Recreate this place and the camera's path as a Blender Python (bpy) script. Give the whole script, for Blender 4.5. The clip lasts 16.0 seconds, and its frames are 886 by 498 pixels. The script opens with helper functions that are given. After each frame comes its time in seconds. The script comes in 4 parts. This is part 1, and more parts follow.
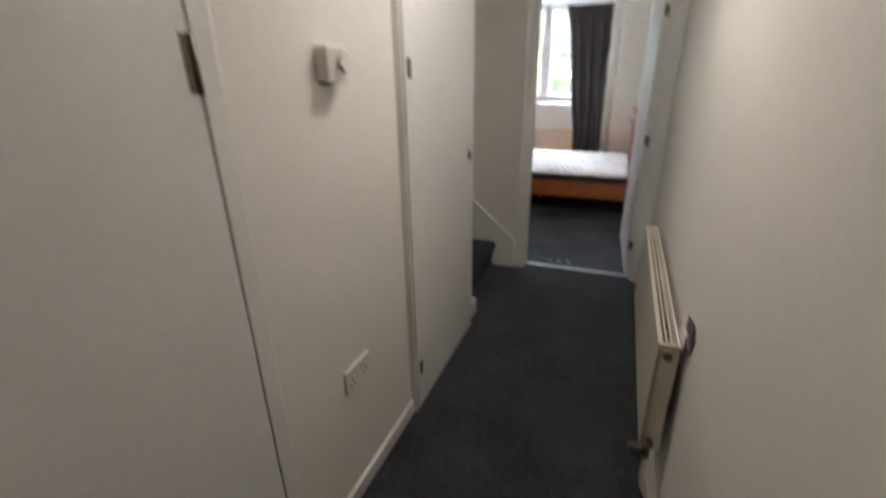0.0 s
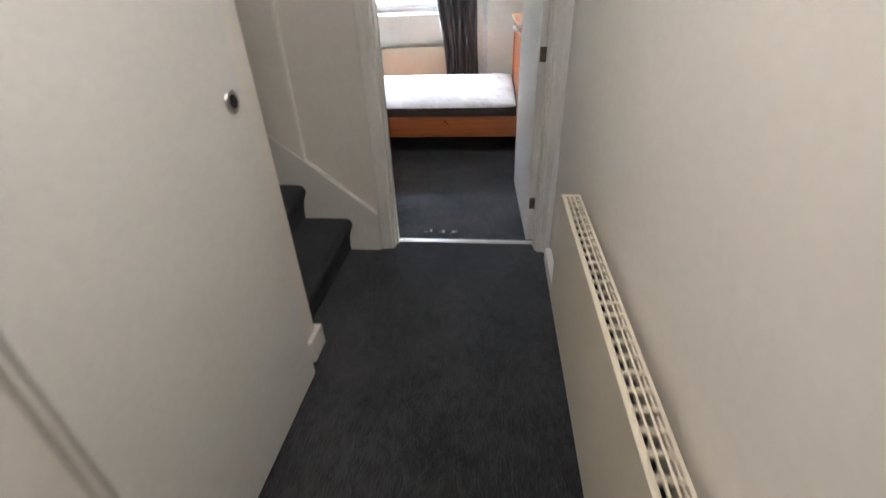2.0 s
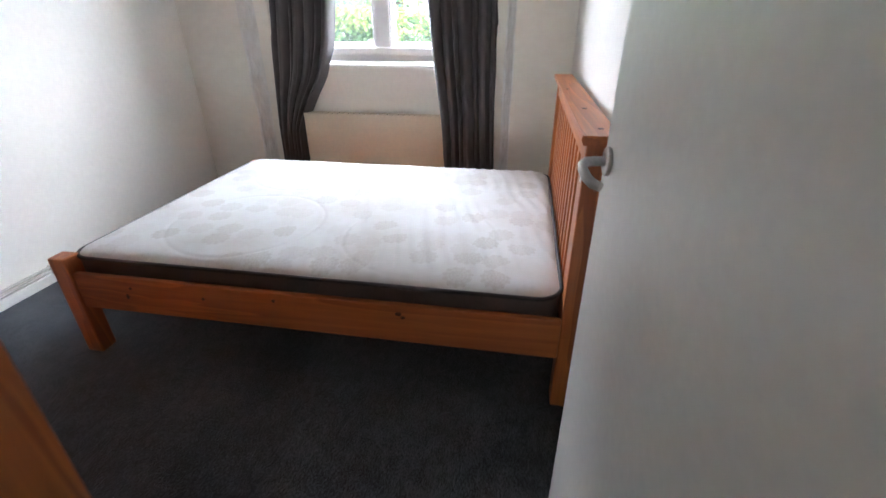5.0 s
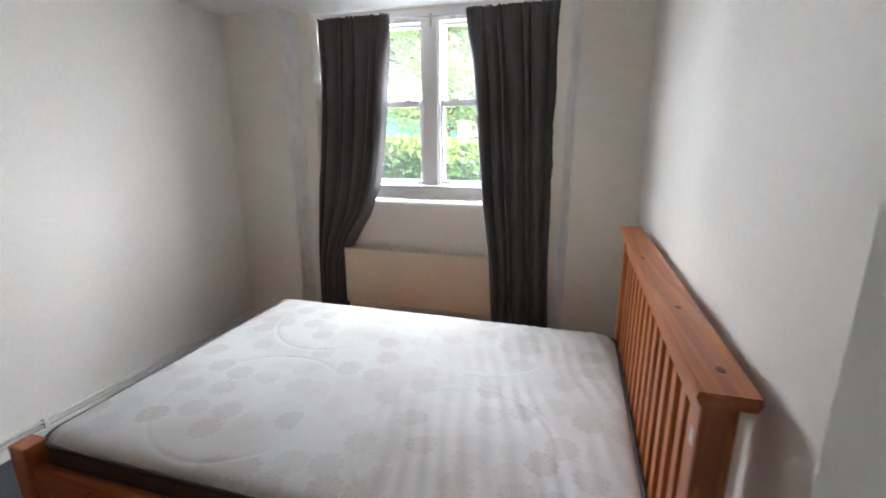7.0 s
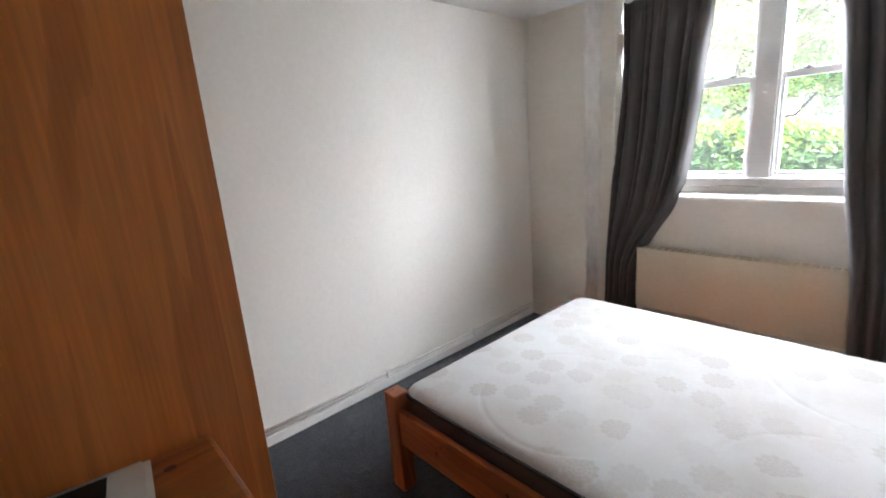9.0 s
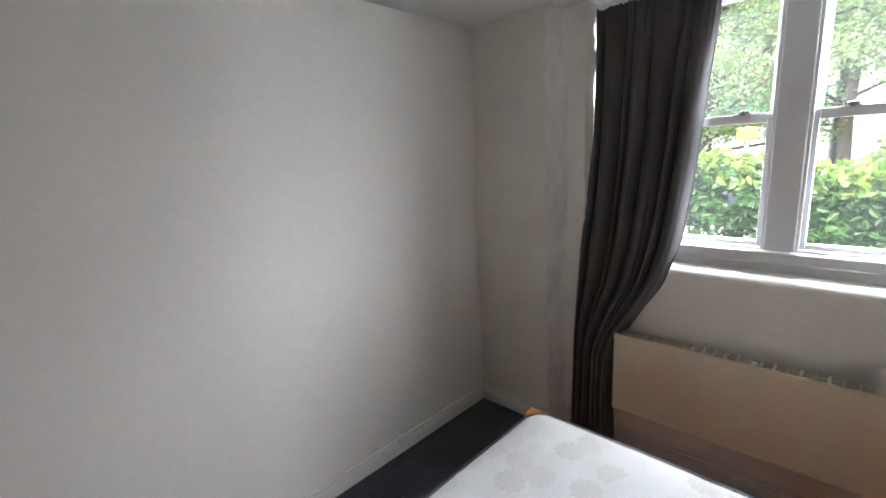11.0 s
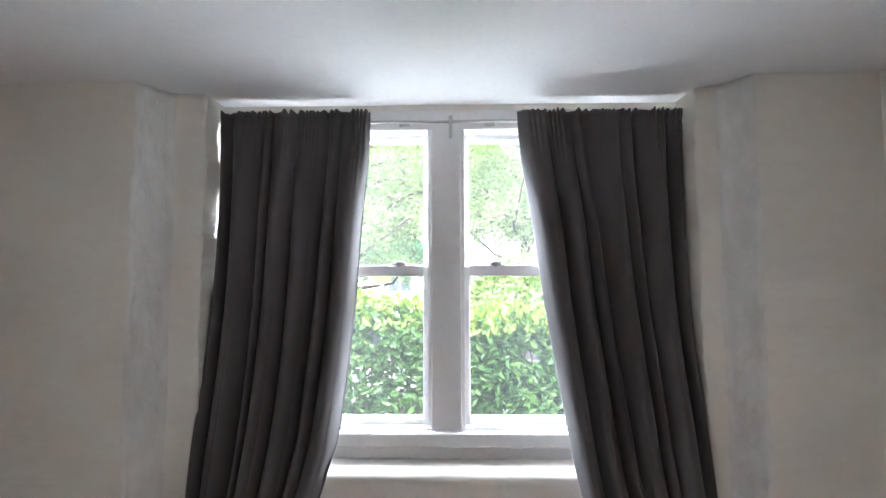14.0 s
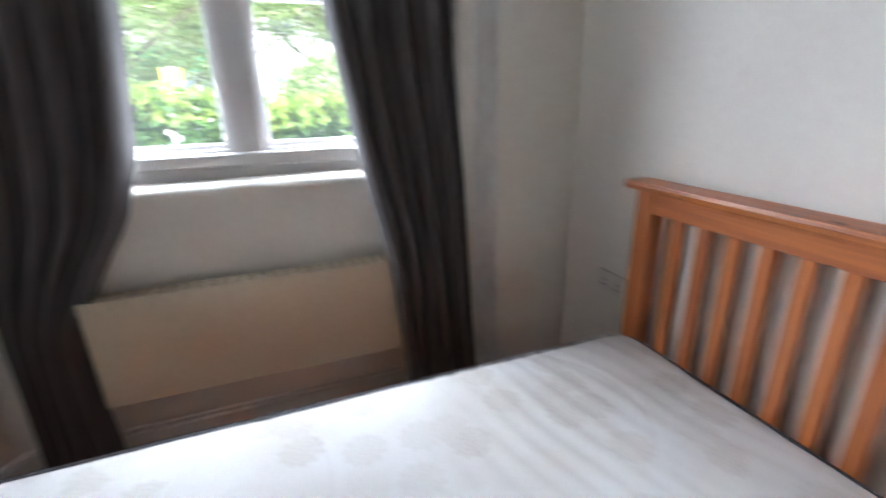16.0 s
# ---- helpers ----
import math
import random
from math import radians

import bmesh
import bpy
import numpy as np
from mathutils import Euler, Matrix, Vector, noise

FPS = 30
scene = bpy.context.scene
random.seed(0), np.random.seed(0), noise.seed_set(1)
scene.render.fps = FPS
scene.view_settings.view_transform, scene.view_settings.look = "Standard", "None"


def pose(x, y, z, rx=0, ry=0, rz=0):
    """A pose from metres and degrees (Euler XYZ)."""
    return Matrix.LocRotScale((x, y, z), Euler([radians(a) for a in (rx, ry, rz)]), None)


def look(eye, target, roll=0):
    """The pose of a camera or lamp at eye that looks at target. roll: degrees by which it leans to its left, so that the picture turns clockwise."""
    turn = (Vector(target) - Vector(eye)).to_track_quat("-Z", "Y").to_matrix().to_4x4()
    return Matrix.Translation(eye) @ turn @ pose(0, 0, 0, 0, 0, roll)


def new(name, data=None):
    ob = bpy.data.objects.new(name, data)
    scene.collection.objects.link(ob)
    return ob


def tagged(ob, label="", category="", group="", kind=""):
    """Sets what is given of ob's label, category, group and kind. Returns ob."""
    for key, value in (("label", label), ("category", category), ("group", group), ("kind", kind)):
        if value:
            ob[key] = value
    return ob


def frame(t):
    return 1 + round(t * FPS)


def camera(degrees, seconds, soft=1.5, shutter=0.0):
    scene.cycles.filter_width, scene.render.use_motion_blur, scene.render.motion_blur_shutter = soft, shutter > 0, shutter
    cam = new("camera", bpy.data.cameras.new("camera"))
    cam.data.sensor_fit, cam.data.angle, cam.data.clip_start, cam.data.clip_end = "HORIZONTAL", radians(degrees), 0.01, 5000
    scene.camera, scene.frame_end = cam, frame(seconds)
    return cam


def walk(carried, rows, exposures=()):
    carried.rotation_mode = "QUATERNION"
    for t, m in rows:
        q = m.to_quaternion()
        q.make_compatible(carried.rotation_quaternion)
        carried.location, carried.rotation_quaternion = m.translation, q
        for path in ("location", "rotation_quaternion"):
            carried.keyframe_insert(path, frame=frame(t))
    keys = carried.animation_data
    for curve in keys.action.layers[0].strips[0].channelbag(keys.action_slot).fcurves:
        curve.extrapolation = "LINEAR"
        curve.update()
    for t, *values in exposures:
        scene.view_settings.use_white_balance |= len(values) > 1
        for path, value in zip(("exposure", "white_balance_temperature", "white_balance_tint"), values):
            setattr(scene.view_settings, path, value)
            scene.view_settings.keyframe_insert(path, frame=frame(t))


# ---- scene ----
cam = camera(90.1, 16.0, shutter=0.5)
PATH = [
    (0, (-0.196, -3.253, 1.445), (-0.876, -1.53, 0.691), -1.0),
    (0.5, (-0.264, -3.142, 1.282), (-0.585, -1.476, 0.223), -2.7),
    (1, (-0.284, -2.939, 1.232), (-0.477, -1.274, 0.142), -2.1),
    (1.5, (-0.246, -2.582, 1.246), (-0.458, -0.909, 0.169), -2.7),
    (2, (-0.237, -2.193, 1.281), (-0.45, -0.495, 0.245), -2.4),
    (2.5, (-0.243, -1.79, 1.29), (-0.453, -0.061, 0.307), -2.5),
    (3, (-0.227, -1.351, 1.266), (-0.439, 0.391, 0.305), -2.9),
    (3.5, (-0.258, -0.965, 1.257), (-0.473, 0.777, 0.297), -2.1),
    (3.7, (-0.277, -0.827, 1.248), (-0.477, 0.923, 0.3), -1.8),
    (5.8, (-0.211, 0.344, 1.265), (-0.614, 2.098, 0.392), -0.3),
    (6, (-0.214, 0.384, 1.29), (-0.634, 2.167, 0.488), -0.4),
    (6.5, (-0.259, 0.437, 1.369), (-0.718, 2.284, 0.754), 0.1),
    (7, (-0.299, 0.451, 1.403), (-0.852, 2.31, 0.916), -0.2),
    (7.5, (-0.359, 0.432, 1.401), (-1.132, 2.225, 0.967), -1.1),
    (8, (-0.434, 0.395, 1.408), (-1.499, 2.026, 0.952), -2.1),
    (8.5, (-0.556, 0.344, 1.374), (-1.89, 1.756, 0.894), -3.7),
    (9, (-0.597, 0.357, 1.404), (-2.047, 1.655, 0.942), -4.4),
    (9.2, (-0.613, 0.366, 1.406), (-2.085, 1.664, 1.019), -5.1),
    (11.3, (-1.088, 1.308, 1.577), (-2.391, 2.763, 1.146), -1.7),
    (11.5, (-1.142, 1.404, 1.592), (-2.357, 2.929, 1.149), -1.2),
    (12, (-1.26, 1.657, 1.584), (-2.209, 3.35, 1.099), -0.6),
    (12.5, (-1.268, 1.878, 1.528), (-1.889, 3.723, 1.07), -1.8),
    (13, (-1.279, 1.904, 1.589), (-1.46, 3.844, 1.134), -1.1),
    (13.5, (-1.241, 1.86, 1.6), (-1.293, 3.855, 1.475), -1.5),
    (14, (-1.233, 1.847, 1.606), (-1.275, 3.843, 1.73), -0.2),
    (14.5, (-1.219, 1.83, 1.603), (-1.259, 3.83, 1.615), -0.8),
    (15, (-1.165, 1.766, 1.6), (-1.239, 3.733, 1.245), -1.2),
    (15.5, (-1.275, 1.679, 1.428), (-1.198, 3.593, 0.854), -2.1),
    (16, (-1.16, 1.539, 1.263), (-0.512, 3.316, 0.613), -1.4),
]
EXPOSURES = [(0.0, 3.75, 5800, 10), (0.5, 4.5, 5850, 10), (1.0, 4.85, 5850, 10), (1.5, 4.7, 5750, 10), (2.0, 4.3, 5700, 10), (2.6, 4.4, 5450, 10), (3.1, 4.8, 5350, 10), (3.5, 4.68, 5450, 10), (3.7, 4.5, 5500, 10), (5.8, 3.4, 5950, 10),
             (6.5, 3.25, 6050, 10), (7.2, 3.05, 6050, 10), (8.0, 3.1, 6050, 10), (9.2, 3.38, 6100, 10), (11.3, 2.5, 6000, 10), (12.5, 3.1, 5950, 10), (13.3, 3.08, 5850, 10), (14.0, 2.9, 5850, 10), (14.7, 2.95, 5850, 10), (15.2, 3.05, 5850, 10), (15.6, 2.95, 5850, 10), (16.0, 2.8, 5800, 10)]
walk(cam, [(t, look(eye, target, roll)) for t, eye, target, roll in PATH], EXPOSURES)

# ---- world and light ----
world = bpy.data.worlds.new("overcast_day")
scene.world = world
world.use_nodes = True
_sky = world.node_tree.nodes.new("ShaderNodeTexSky")
_sky.sky_type, _sky.sun_disc = "NISHITA", False
_sky.sun_elevation, _sky.sun_rotation = radians(58), radians(194)
_sky.dust_density, _sky.air_density = 5.0, 1.0
_bg = world.node_tree.nodes["Background"]
_bg.inputs["Strength"].default_value = 0.15
world.node_tree.links.new(_sky.outputs[0], _bg.inputs["Color"])

sun = new("sun", bpy.data.lights.new("sun", "SUN"))
sun.data.energy, sun.data.angle, sun.data.color = 2.8, radians(35), (1.0, 0.97, 0.93)
sun.matrix_basis = look((-3.0, -12.0, 20), (0, 0, 0))

# added unseen lamps just outside the opening, above and both sides, standing for skylight
for _eye, _aim, _w, _h, _e in (((-1.25, 4.4, 3.12), (-1.25, 2.4, 2.9), 2.4, 1.2, 205.0), ((1.05, 4.75, 2.3), (-1.30, 3.30, 1.55), 2.6, 2.2, 130.0), ((-3.55, 4.75, 2.3), (-1.20, 3.30, 1.55), 2.6, 2.2, 130.0)):
    _lamp = new("window_fill_lamp", bpy.data.lights.new("window_fill_lamp", "AREA"))
    _lamp.data.shape, _lamp.data.size, _lamp.data.size_y = "RECTANGLE", _w, _h
    _lamp.data.energy, _lamp.data.color = _e, (0.92, 0.96, 1.0)
    _lamp.matrix_basis = look(_eye, _aim)

# ---- helpers of this scene ----
def bm_new():
    return bmesh.new()


def box(bm, x0, x1, y0, y1, z0, z1, bevel=0.0, seg=2):
    m = Matrix.Translation(((x0 + x1) / 2, (y0 + y1) / 2, (z0 + z1) / 2)) @ Matrix.Diagonal((abs(x1 - x0), abs(y1 - y0), abs(z1 - z0), 1))
    vs = bmesh.ops.create_cube(bm, size=1, matrix=m)["verts"]
    if bevel:
        es = list({e for v in vs for e in v.link_edges})
        bmesh.ops.bevel(bm, geom=es, offset=bevel, segments=seg, affect="EDGES", profile=0.5)
    return bm


def boxes(*rows, bevel=0.0):
    bm = bm_new()
    for r in rows:
        box(bm, *r, bevel=bevel)
    return bm


def tube(bm, points, radius, sides=10):
    """A round pipe along a line of points."""
    rings = []
    pts = [Vector(p) for p in points]
    for i, p in enumerate(pts):
        d = (pts[min(i + 1, len(pts) - 1)] - pts[max(i - 1, 0)]).normalized()
        u = d.cross(Vector((0, 0, 1)))
        if u.length < 0.05:
            u = d.cross(Vector((0, 1, 0)))
        u.normalize()
        w = d.cross(u)
        r = radius[i] if isinstance(radius, (list, tuple)) else radius
        rings.append([bm.verts.new(p + r * (math.cos(a) * u + math.sin(a) * w)) for a in (2 * math.pi * k / sides for k in range(sides))])
    for a, b in zip(rings, rings[1:]):
        for k in range(sides):
            bm.faces.new((a[k], a[(k + 1) % sides], b[(k + 1) % sides], b[k])).smooth = True
    bm.faces.new(rings[0][::-1])
    bm.faces.new(rings[-1])
    return bm


def disc(bm, centre, axis, radius, depth, sides=24, bevel=0.0):
    """A short round block along an axis ('x', 'y' or 'z')."""
    turn = {"x": pose(0, 0, 0, 0, 90, 0), "y": pose(0, 0, 0, 90, 0, 0), "z": Matrix()}[axis]
    vs = bmesh.ops.create_cone(bm, cap_ends=True, segments=sides, radius1=radius, radius2=radius, depth=depth, matrix=Matrix.Translation(centre) @ turn)["verts"]
    if bevel:
        es = [e for e in {e for v in vs for e in v.link_edges} if all(len(f.verts) > 4 or len(f.verts) == 4 for f in e.link_faces) and any(len(f.verts) > 4 for f in e.link_faces)]
        bmesh.ops.bevel(bm, geom=es, offset=bevel, segments=2, affect="EDGES", profile=0.5)
    return bm


def prism(bm, outline, axis, a, b):
    """A flat outline of (u, v), drawn out along an axis from a to b. axis x: (y, z); axis y: (x, z); axis z: (x, y)."""
    put = {"x": lambda u, v, s: (s, u, v), "y": lambda u, v, s: (u, s, v), "z": lambda u, v, s: (u, v, s)}[axis]
    one = [bm.verts.new(put(u, v, a)) for u, v in outline]
    two = [bm.verts.new(put(u, v, b)) for u, v in outline]
    bm.faces.new(one)
    bm.faces.new(two[::-1])
    n = len(one)
    for k in range(n):
        bm.faces.new((one[k], two[k], two[(k + 1) % n], one[(k + 1) % n]))
    bmesh.ops.recalc_face_normals(bm, faces=bm.faces)
    return bm


def mesh_of(name, bm, material):
    me = bpy.data.meshes.new(name)
    bm.normal_update()
    bm.to_mesh(me)
    bm.free()
    for m in material if isinstance(material, (list, tuple)) else (material,):
        me.materials.append(m)
    return me


def thing(name, x, y, z, label, category, group=""):
    e = new(name)
    e.location = (x, y, z)
    e.empty_display_size = 0.1
    return tagged(e, label, category, group)


def part(name, bm, material, parent, label=""):
    ob = new(name, mesh_of(name, bm, material))
    base = Vector(parent.location) if parent.type == "EMPTY" else Vector()
    ob.parent = parent
    ob.matrix_parent_inverse = Matrix.Translation(-base)
    return tagged(ob, label)


def single(name, bm, material, label, category, group="", kind=""):
    return tagged(new(name, mesh_of(name, bm, material)), label, category, group, kind)


def structure(name, bm, material, label, category):
    return single(name, bm, material, label, category, kind="structure")


def smooth(ob):
    for p in ob.data.polygons:
        p.use_smooth = True
    return ob


# ---- materials ----
def material(name, colour, rough=0.6, metal=0.0, vary=0.12, scale=6.0, fine=180.0, bump=0.15, bump_scale=120.0, stretch=(1, 1, 1), second=None, spec=0.5, bump_dist=0.002):
    """A surface with broad stains, fine grain and a fine relief."""
    m = bpy.data.materials.new(name)
    m.use_nodes = True
    nt = m.node_tree
    nd, ln = nt.nodes, nt.links
    b = nd["Principled BSDF"]
    tc = nd.new("ShaderNodeTexCoord")
    mp = nd.new("ShaderNodeMapping")
    mp.inputs["Scale"].default_value = stretch
    ln.new(tc.outputs["Object"], mp.inputs["Vector"])
    n1 = nd.new("ShaderNodeTexNoise")
    n1.inputs["Scale"].default_value, n1.inputs["Detail"].default_value = scale, 5
    n2 = nd.new("ShaderNodeTexNoise")
    n2.inputs["Scale"].default_value, n2.inputs["Detail"].default_value = fine, 3
    for n in (n1, n2):
        ln.new(mp.outputs[0], n.inputs["Vector"])
    mixn = nd.new("ShaderNodeMath")
    mixn.operation = "MULTIPLY_ADD"
    ln.new(n2.outputs["Fac"], mixn.inputs[0])
    mixn.inputs[1].default_value = 0.5
    half = nd.new("ShaderNodeMath")
    half.operation = "MULTIPLY"
    half.inputs[1].default_value = 0.5
    ln.new(n1.outputs["Fac"], half.inputs[0])
    ln.new(half.outputs[0], mixn.inputs[2])
    ramp = nd.new("ShaderNodeValToRGB")
    dark = second or tuple(c * (1 - vary) for c in colour)
    lite = colour if second else tuple(min(1, c * (1 + vary * 0.5)) for c in colour)
    ramp.color_ramp.elements[0].color, ramp.color_ramp.elements[1].color = (*dark, 1), (*lite, 1)
    ramp.color_ramp.elements[0].position, ramp.color_ramp.elements[1].position = 0.35, 0.65
    ln.new(mixn.outputs[0], ramp.inputs[0])
    ln.new(ramp.outputs[0], b.inputs["Base Color"])
    b.inputs["Roughness"].default_value, b.inputs["Metallic"].default_value = rough, metal
    b.inputs["Specular IOR Level"].default_value = spec
    if bump:
        n3 = nd.new("ShaderNodeTexNoise")
        n3.inputs["Scale"].default_value, n3.inputs["Detail"].default_value = bump_scale, 4
        ln.new(mp.outputs[0], n3.inputs["Vector"])
        bp = nd.new("ShaderNodeBump")
        bp.inputs["Strength"].default_value, bp.inputs["Distance"].default_value = bump, bump_dist
        ln.new(n3.outputs["Fac"], bp.inputs["Height"])
        ln.new(bp.outputs[0], b.inputs["Normal"])
    return m


def wood(name, light, dark, axis, rough=0.38, rings=9.0):
    """Varnished softwood with its grain along an axis."""
    m = bpy.data.materials.new(name)
    m.use_nodes = True
    nd, ln = m.node_tree.nodes, m.node_tree.links
    b = nd["Principled BSDF"]
    tc, mp, mp2 = nd.new("ShaderNodeTexCoord"), nd.new("ShaderNodeMapping"), nd.new("ShaderNodeMapping")
    info = nd.new("ShaderNodeObjectInfo")
    shift = nd.new("ShaderNodeVectorMath")
    shift.operation = "ADD"
    ln.new(tc.outputs["Object"], shift.inputs[0])
    ln.new(info.outputs["Random"], shift.inputs[1])
    k = "xyz".index(axis)
    s = [rings] * 3
    s[k] = rings * 0.055
    s2 = [160.0] * 3
    s2[k] = 5.0
    mp.inputs["Scale"].default_value, mp2.inputs["Scale"].default_value = s, s2
    for q in (mp, mp2):
        ln.new(shift.outputs[0], q.inputs["Vector"])
    n1, n2 = nd.new("ShaderNodeTexNoise"), nd.new("ShaderNodeTexNoise")
    n1.inputs["Scale"].default_value, n1.inputs["Detail"].default_value, n1.inputs["Distortion"].default_value = 1.0, 3, 1.4
    n2.inputs["Scale"].default_value, n2.inputs["Detail"].default_value = 1.0, 3
    ln.new(mp.outputs[0], n1.inputs["Vector"])
    ln.new(mp2.outputs[0], n2.inputs["Vector"])
    band = nd.new("ShaderNodeMath")
    band.operation = "MULTIPLY"
    band.inputs[1].default_value = 7.0
    ln.new(n1.outputs["Fac"], band.inputs[0])
    saw = nd.new("ShaderNodeMath")
    saw.operation = "FRACT"
    ln.new(band.outputs[0], saw.inputs[0])
    ramp = nd.new("ShaderNodeValToRGB")
    e = ramp.color_ramp.elements
    mid = tuple((a + c) / 2 for a, c in zip(light, dark))
    e[0].color, e[1].color = (*light, 1), (*dark, 1)
    e[0].position, e[1].position = 0.1, 0.93
    e.new(0.99).color = (*mid, 1)
    ln.new(saw.outputs[0], ramp.inputs[0])
    mul = nd.new("ShaderNodeMix")
    mul.data_type, mul.blend_type = "RGBA", "MULTIPLY"
    mul.inputs["Factor"].default_value = 0.45
    ln.new(ramp.outputs[0], mul.inputs["A"])
    ln.new(n2.outputs["Fac"], mul.inputs["B"])
    gain = nd.new("ShaderNodeBrightContrast")
    gain.inputs["Bright"].default_value = 0.02
    ln.new(mul.outputs["Result"], gain.inputs["Color"])
    ln.new(gain.outputs[0], b.inputs["Base Color"])
    b.inputs["Roughness"].default_value = rough
    bp = nd.new("ShaderNodeBump")
    bp.inputs["Strength"].default_value, bp.inputs["Distance"].default_value = 0.12, 0.001
    ln.new(n2.outputs["Fac"], bp.inputs["Height"])
    ln.new(bp.outputs[0], b.inputs["Normal"])
    return m


def carpet(name, light, dark):
    """Short worn pile: single tufts, brushed streaks and broad trodden patches."""
    m = bpy.data.materials.new(name)
    m.use_nodes = True
    nd, ln = m.node_tree.nodes, m.node_tree.links
    b = nd["Principled BSDF"]
    tc = nd.new("ShaderNodeTexCoord")
    tuft, streak, patch = nd.new("ShaderNodeTexNoise"), nd.new("ShaderNodeTexNoise"), nd.new("ShaderNodeTexNoise")
    mp = nd.new("ShaderNodeMapping")
    mp.inputs["Scale"].default_value, mp.inputs["Rotation"].default_value = (1.0, 0.6, 1.0), (0, 0, 0.3)
    ln.new(tc.outputs["Object"], mp.inputs["Vector"])
    ln.new(mp.outputs[0], streak.inputs["Vector"])
    for n, s, d in ((tuft, 170.0, 3), (streak, 34.0, 5), (patch, 3.2, 4)):
        n.inputs["Scale"].default_value, n.inputs["Detail"].default_value = s, d
        if n is not streak:
            ln.new(tc.outputs["Object"], n.inputs["Vector"])
    def mul(a, k, add):
        n = nd.new("ShaderNodeMath")
        n.operation = "MULTIPLY_ADD"
        ln.new(a, n.inputs[0])
        n.inputs[1].default_value = k
        if isinstance(add, (int, float)):
            n.inputs[2].default_value = add
        else:
            ln.new(add, n.inputs[2])
        return n.outputs[0]
    h = mul(tuft.outputs["Fac"], 2.9, mul(streak.outputs["Fac"], 0.9, mul(patch.outputs["Fac"], 1.1, -1.95)))
    ramp = nd.new("ShaderNodeValToRGB")
    e = ramp.color_ramp.elements
    e[0].color, e[1].color, e[0].position, e[1].position = (*dark, 1), (*light, 1), 0.3, 0.85
    ln.new(h, ramp.inputs[0])
    ln.new(ramp.outputs[0], b.inputs["Base Color"])
    b.inputs["Roughness"].default_value, b.inputs["Specular IOR Level"].default_value = 0.95, 0.1
    b.inputs["Sheen Weight"].default_value, b.inputs["Sheen Roughness"].default_value = 0.2, 0.6
    b.inputs["Sheen Tint"].default_value = (0.85, 0.9, 1.0, 1)
    bp = nd.new("ShaderNodeBump")
    bp.inputs["Strength"].default_value, bp.inputs["Distance"].default_value = 0.9, 0.0035
    ln.new(h, bp.inputs["Height"])
    ln.new(bp.outputs[0], b.inputs["Normal"])
    return m


def glass(name, tint=(1, 1, 1), rough=0.0, haze=0.0):
    m = bpy.data.materials.new(name)
    m.use_nodes = True
    nd, ln = m.node_tree.nodes, m.node_tree.links
    out = nd["Material Output"]
    nd.remove(nd["Principled BSDF"])
    tr, gl, mx, fr = nd.new("ShaderNodeBsdfTransparent"), nd.new("ShaderNodeBsdfGlossy"), nd.new("ShaderNodeMixShader"), nd.new("ShaderNodeFresnel")
    fr.inputs["IOR"].default_value = 1.45
    gl.inputs["Roughness"].default_value = rough
    tr.inputs["Color"].default_value = (*tint, 1)
    ln.new(fr.outputs[0], mx.inputs[0])
    ln.new(tr.outputs[0], mx.inputs[1])
    ln.new(gl.outputs[0], mx.inputs[2])
    # a faint pale film that puts the glare of the view into the glass
    film, veil = nd.new("ShaderNodeMixShader"), nd.new("ShaderNodeBsdfTranslucent")
    film.inputs[0].default_value = haze
    veil.inputs["Color"].default_value = (0.85, 0.87, 0.88, 1)
    ln.new(mx.outputs[0], film.inputs[1])
    ln.new(veil.outputs[0], film.inputs[2])
    ln.new(film.outputs[0], out.inputs["Surface"])
    return m


def glow(name, colour, strength):
    m = bpy.data.materials.new(name)
    m.use_nodes = True
    b = m.node_tree.nodes["Principled BSDF"]
    b.inputs["Base Color"].default_value = (*colour, 1)
    b.inputs["Emission Color"].default_value = (*colour, 1)
    b.inputs["Emission Strength"].default_value = strength
    return m


def leaf_material(name, dark, mid, light):
    """Leaves, each a little different, that let some light through."""
    m = bpy.data.materials.new(name)
    m.use_nodes = True
    nd, ln = m.node_tree.nodes, m.node_tree.links
    b = nd["Principled BSDF"]
    geo = nd.new("ShaderNodeNewGeometry")
    ramp = nd.new("ShaderNodeValToRGB")
    e = ramp.color_ramp.elements
    e[0].color, e[1].color = (*dark, 1), (*light, 1)
    e.new(0.5).color = (*mid, 1)
    ln.new(geo.outputs["Random Per Island"], ramp.inputs[0])
    ln.new(ramp.outputs[0], b.inputs["Base Color"])
    b.inputs["Roughness"].default_value = 0.4
    tl, mx = nd.new("ShaderNodeBsdfTranslucent"), nd.new("ShaderNodeMixShader")
    ln.new(ramp.outputs[0], tl.inputs["Color"])
    mx.inputs[0].default_value = 0.5
    ln.new(b.outputs[0], mx.inputs[1])
    ln.new(tl.outputs[0], mx.inputs[2])
    ln.new(mx.outputs[0], nd["Material Output"].inputs["Surface"])
    return m


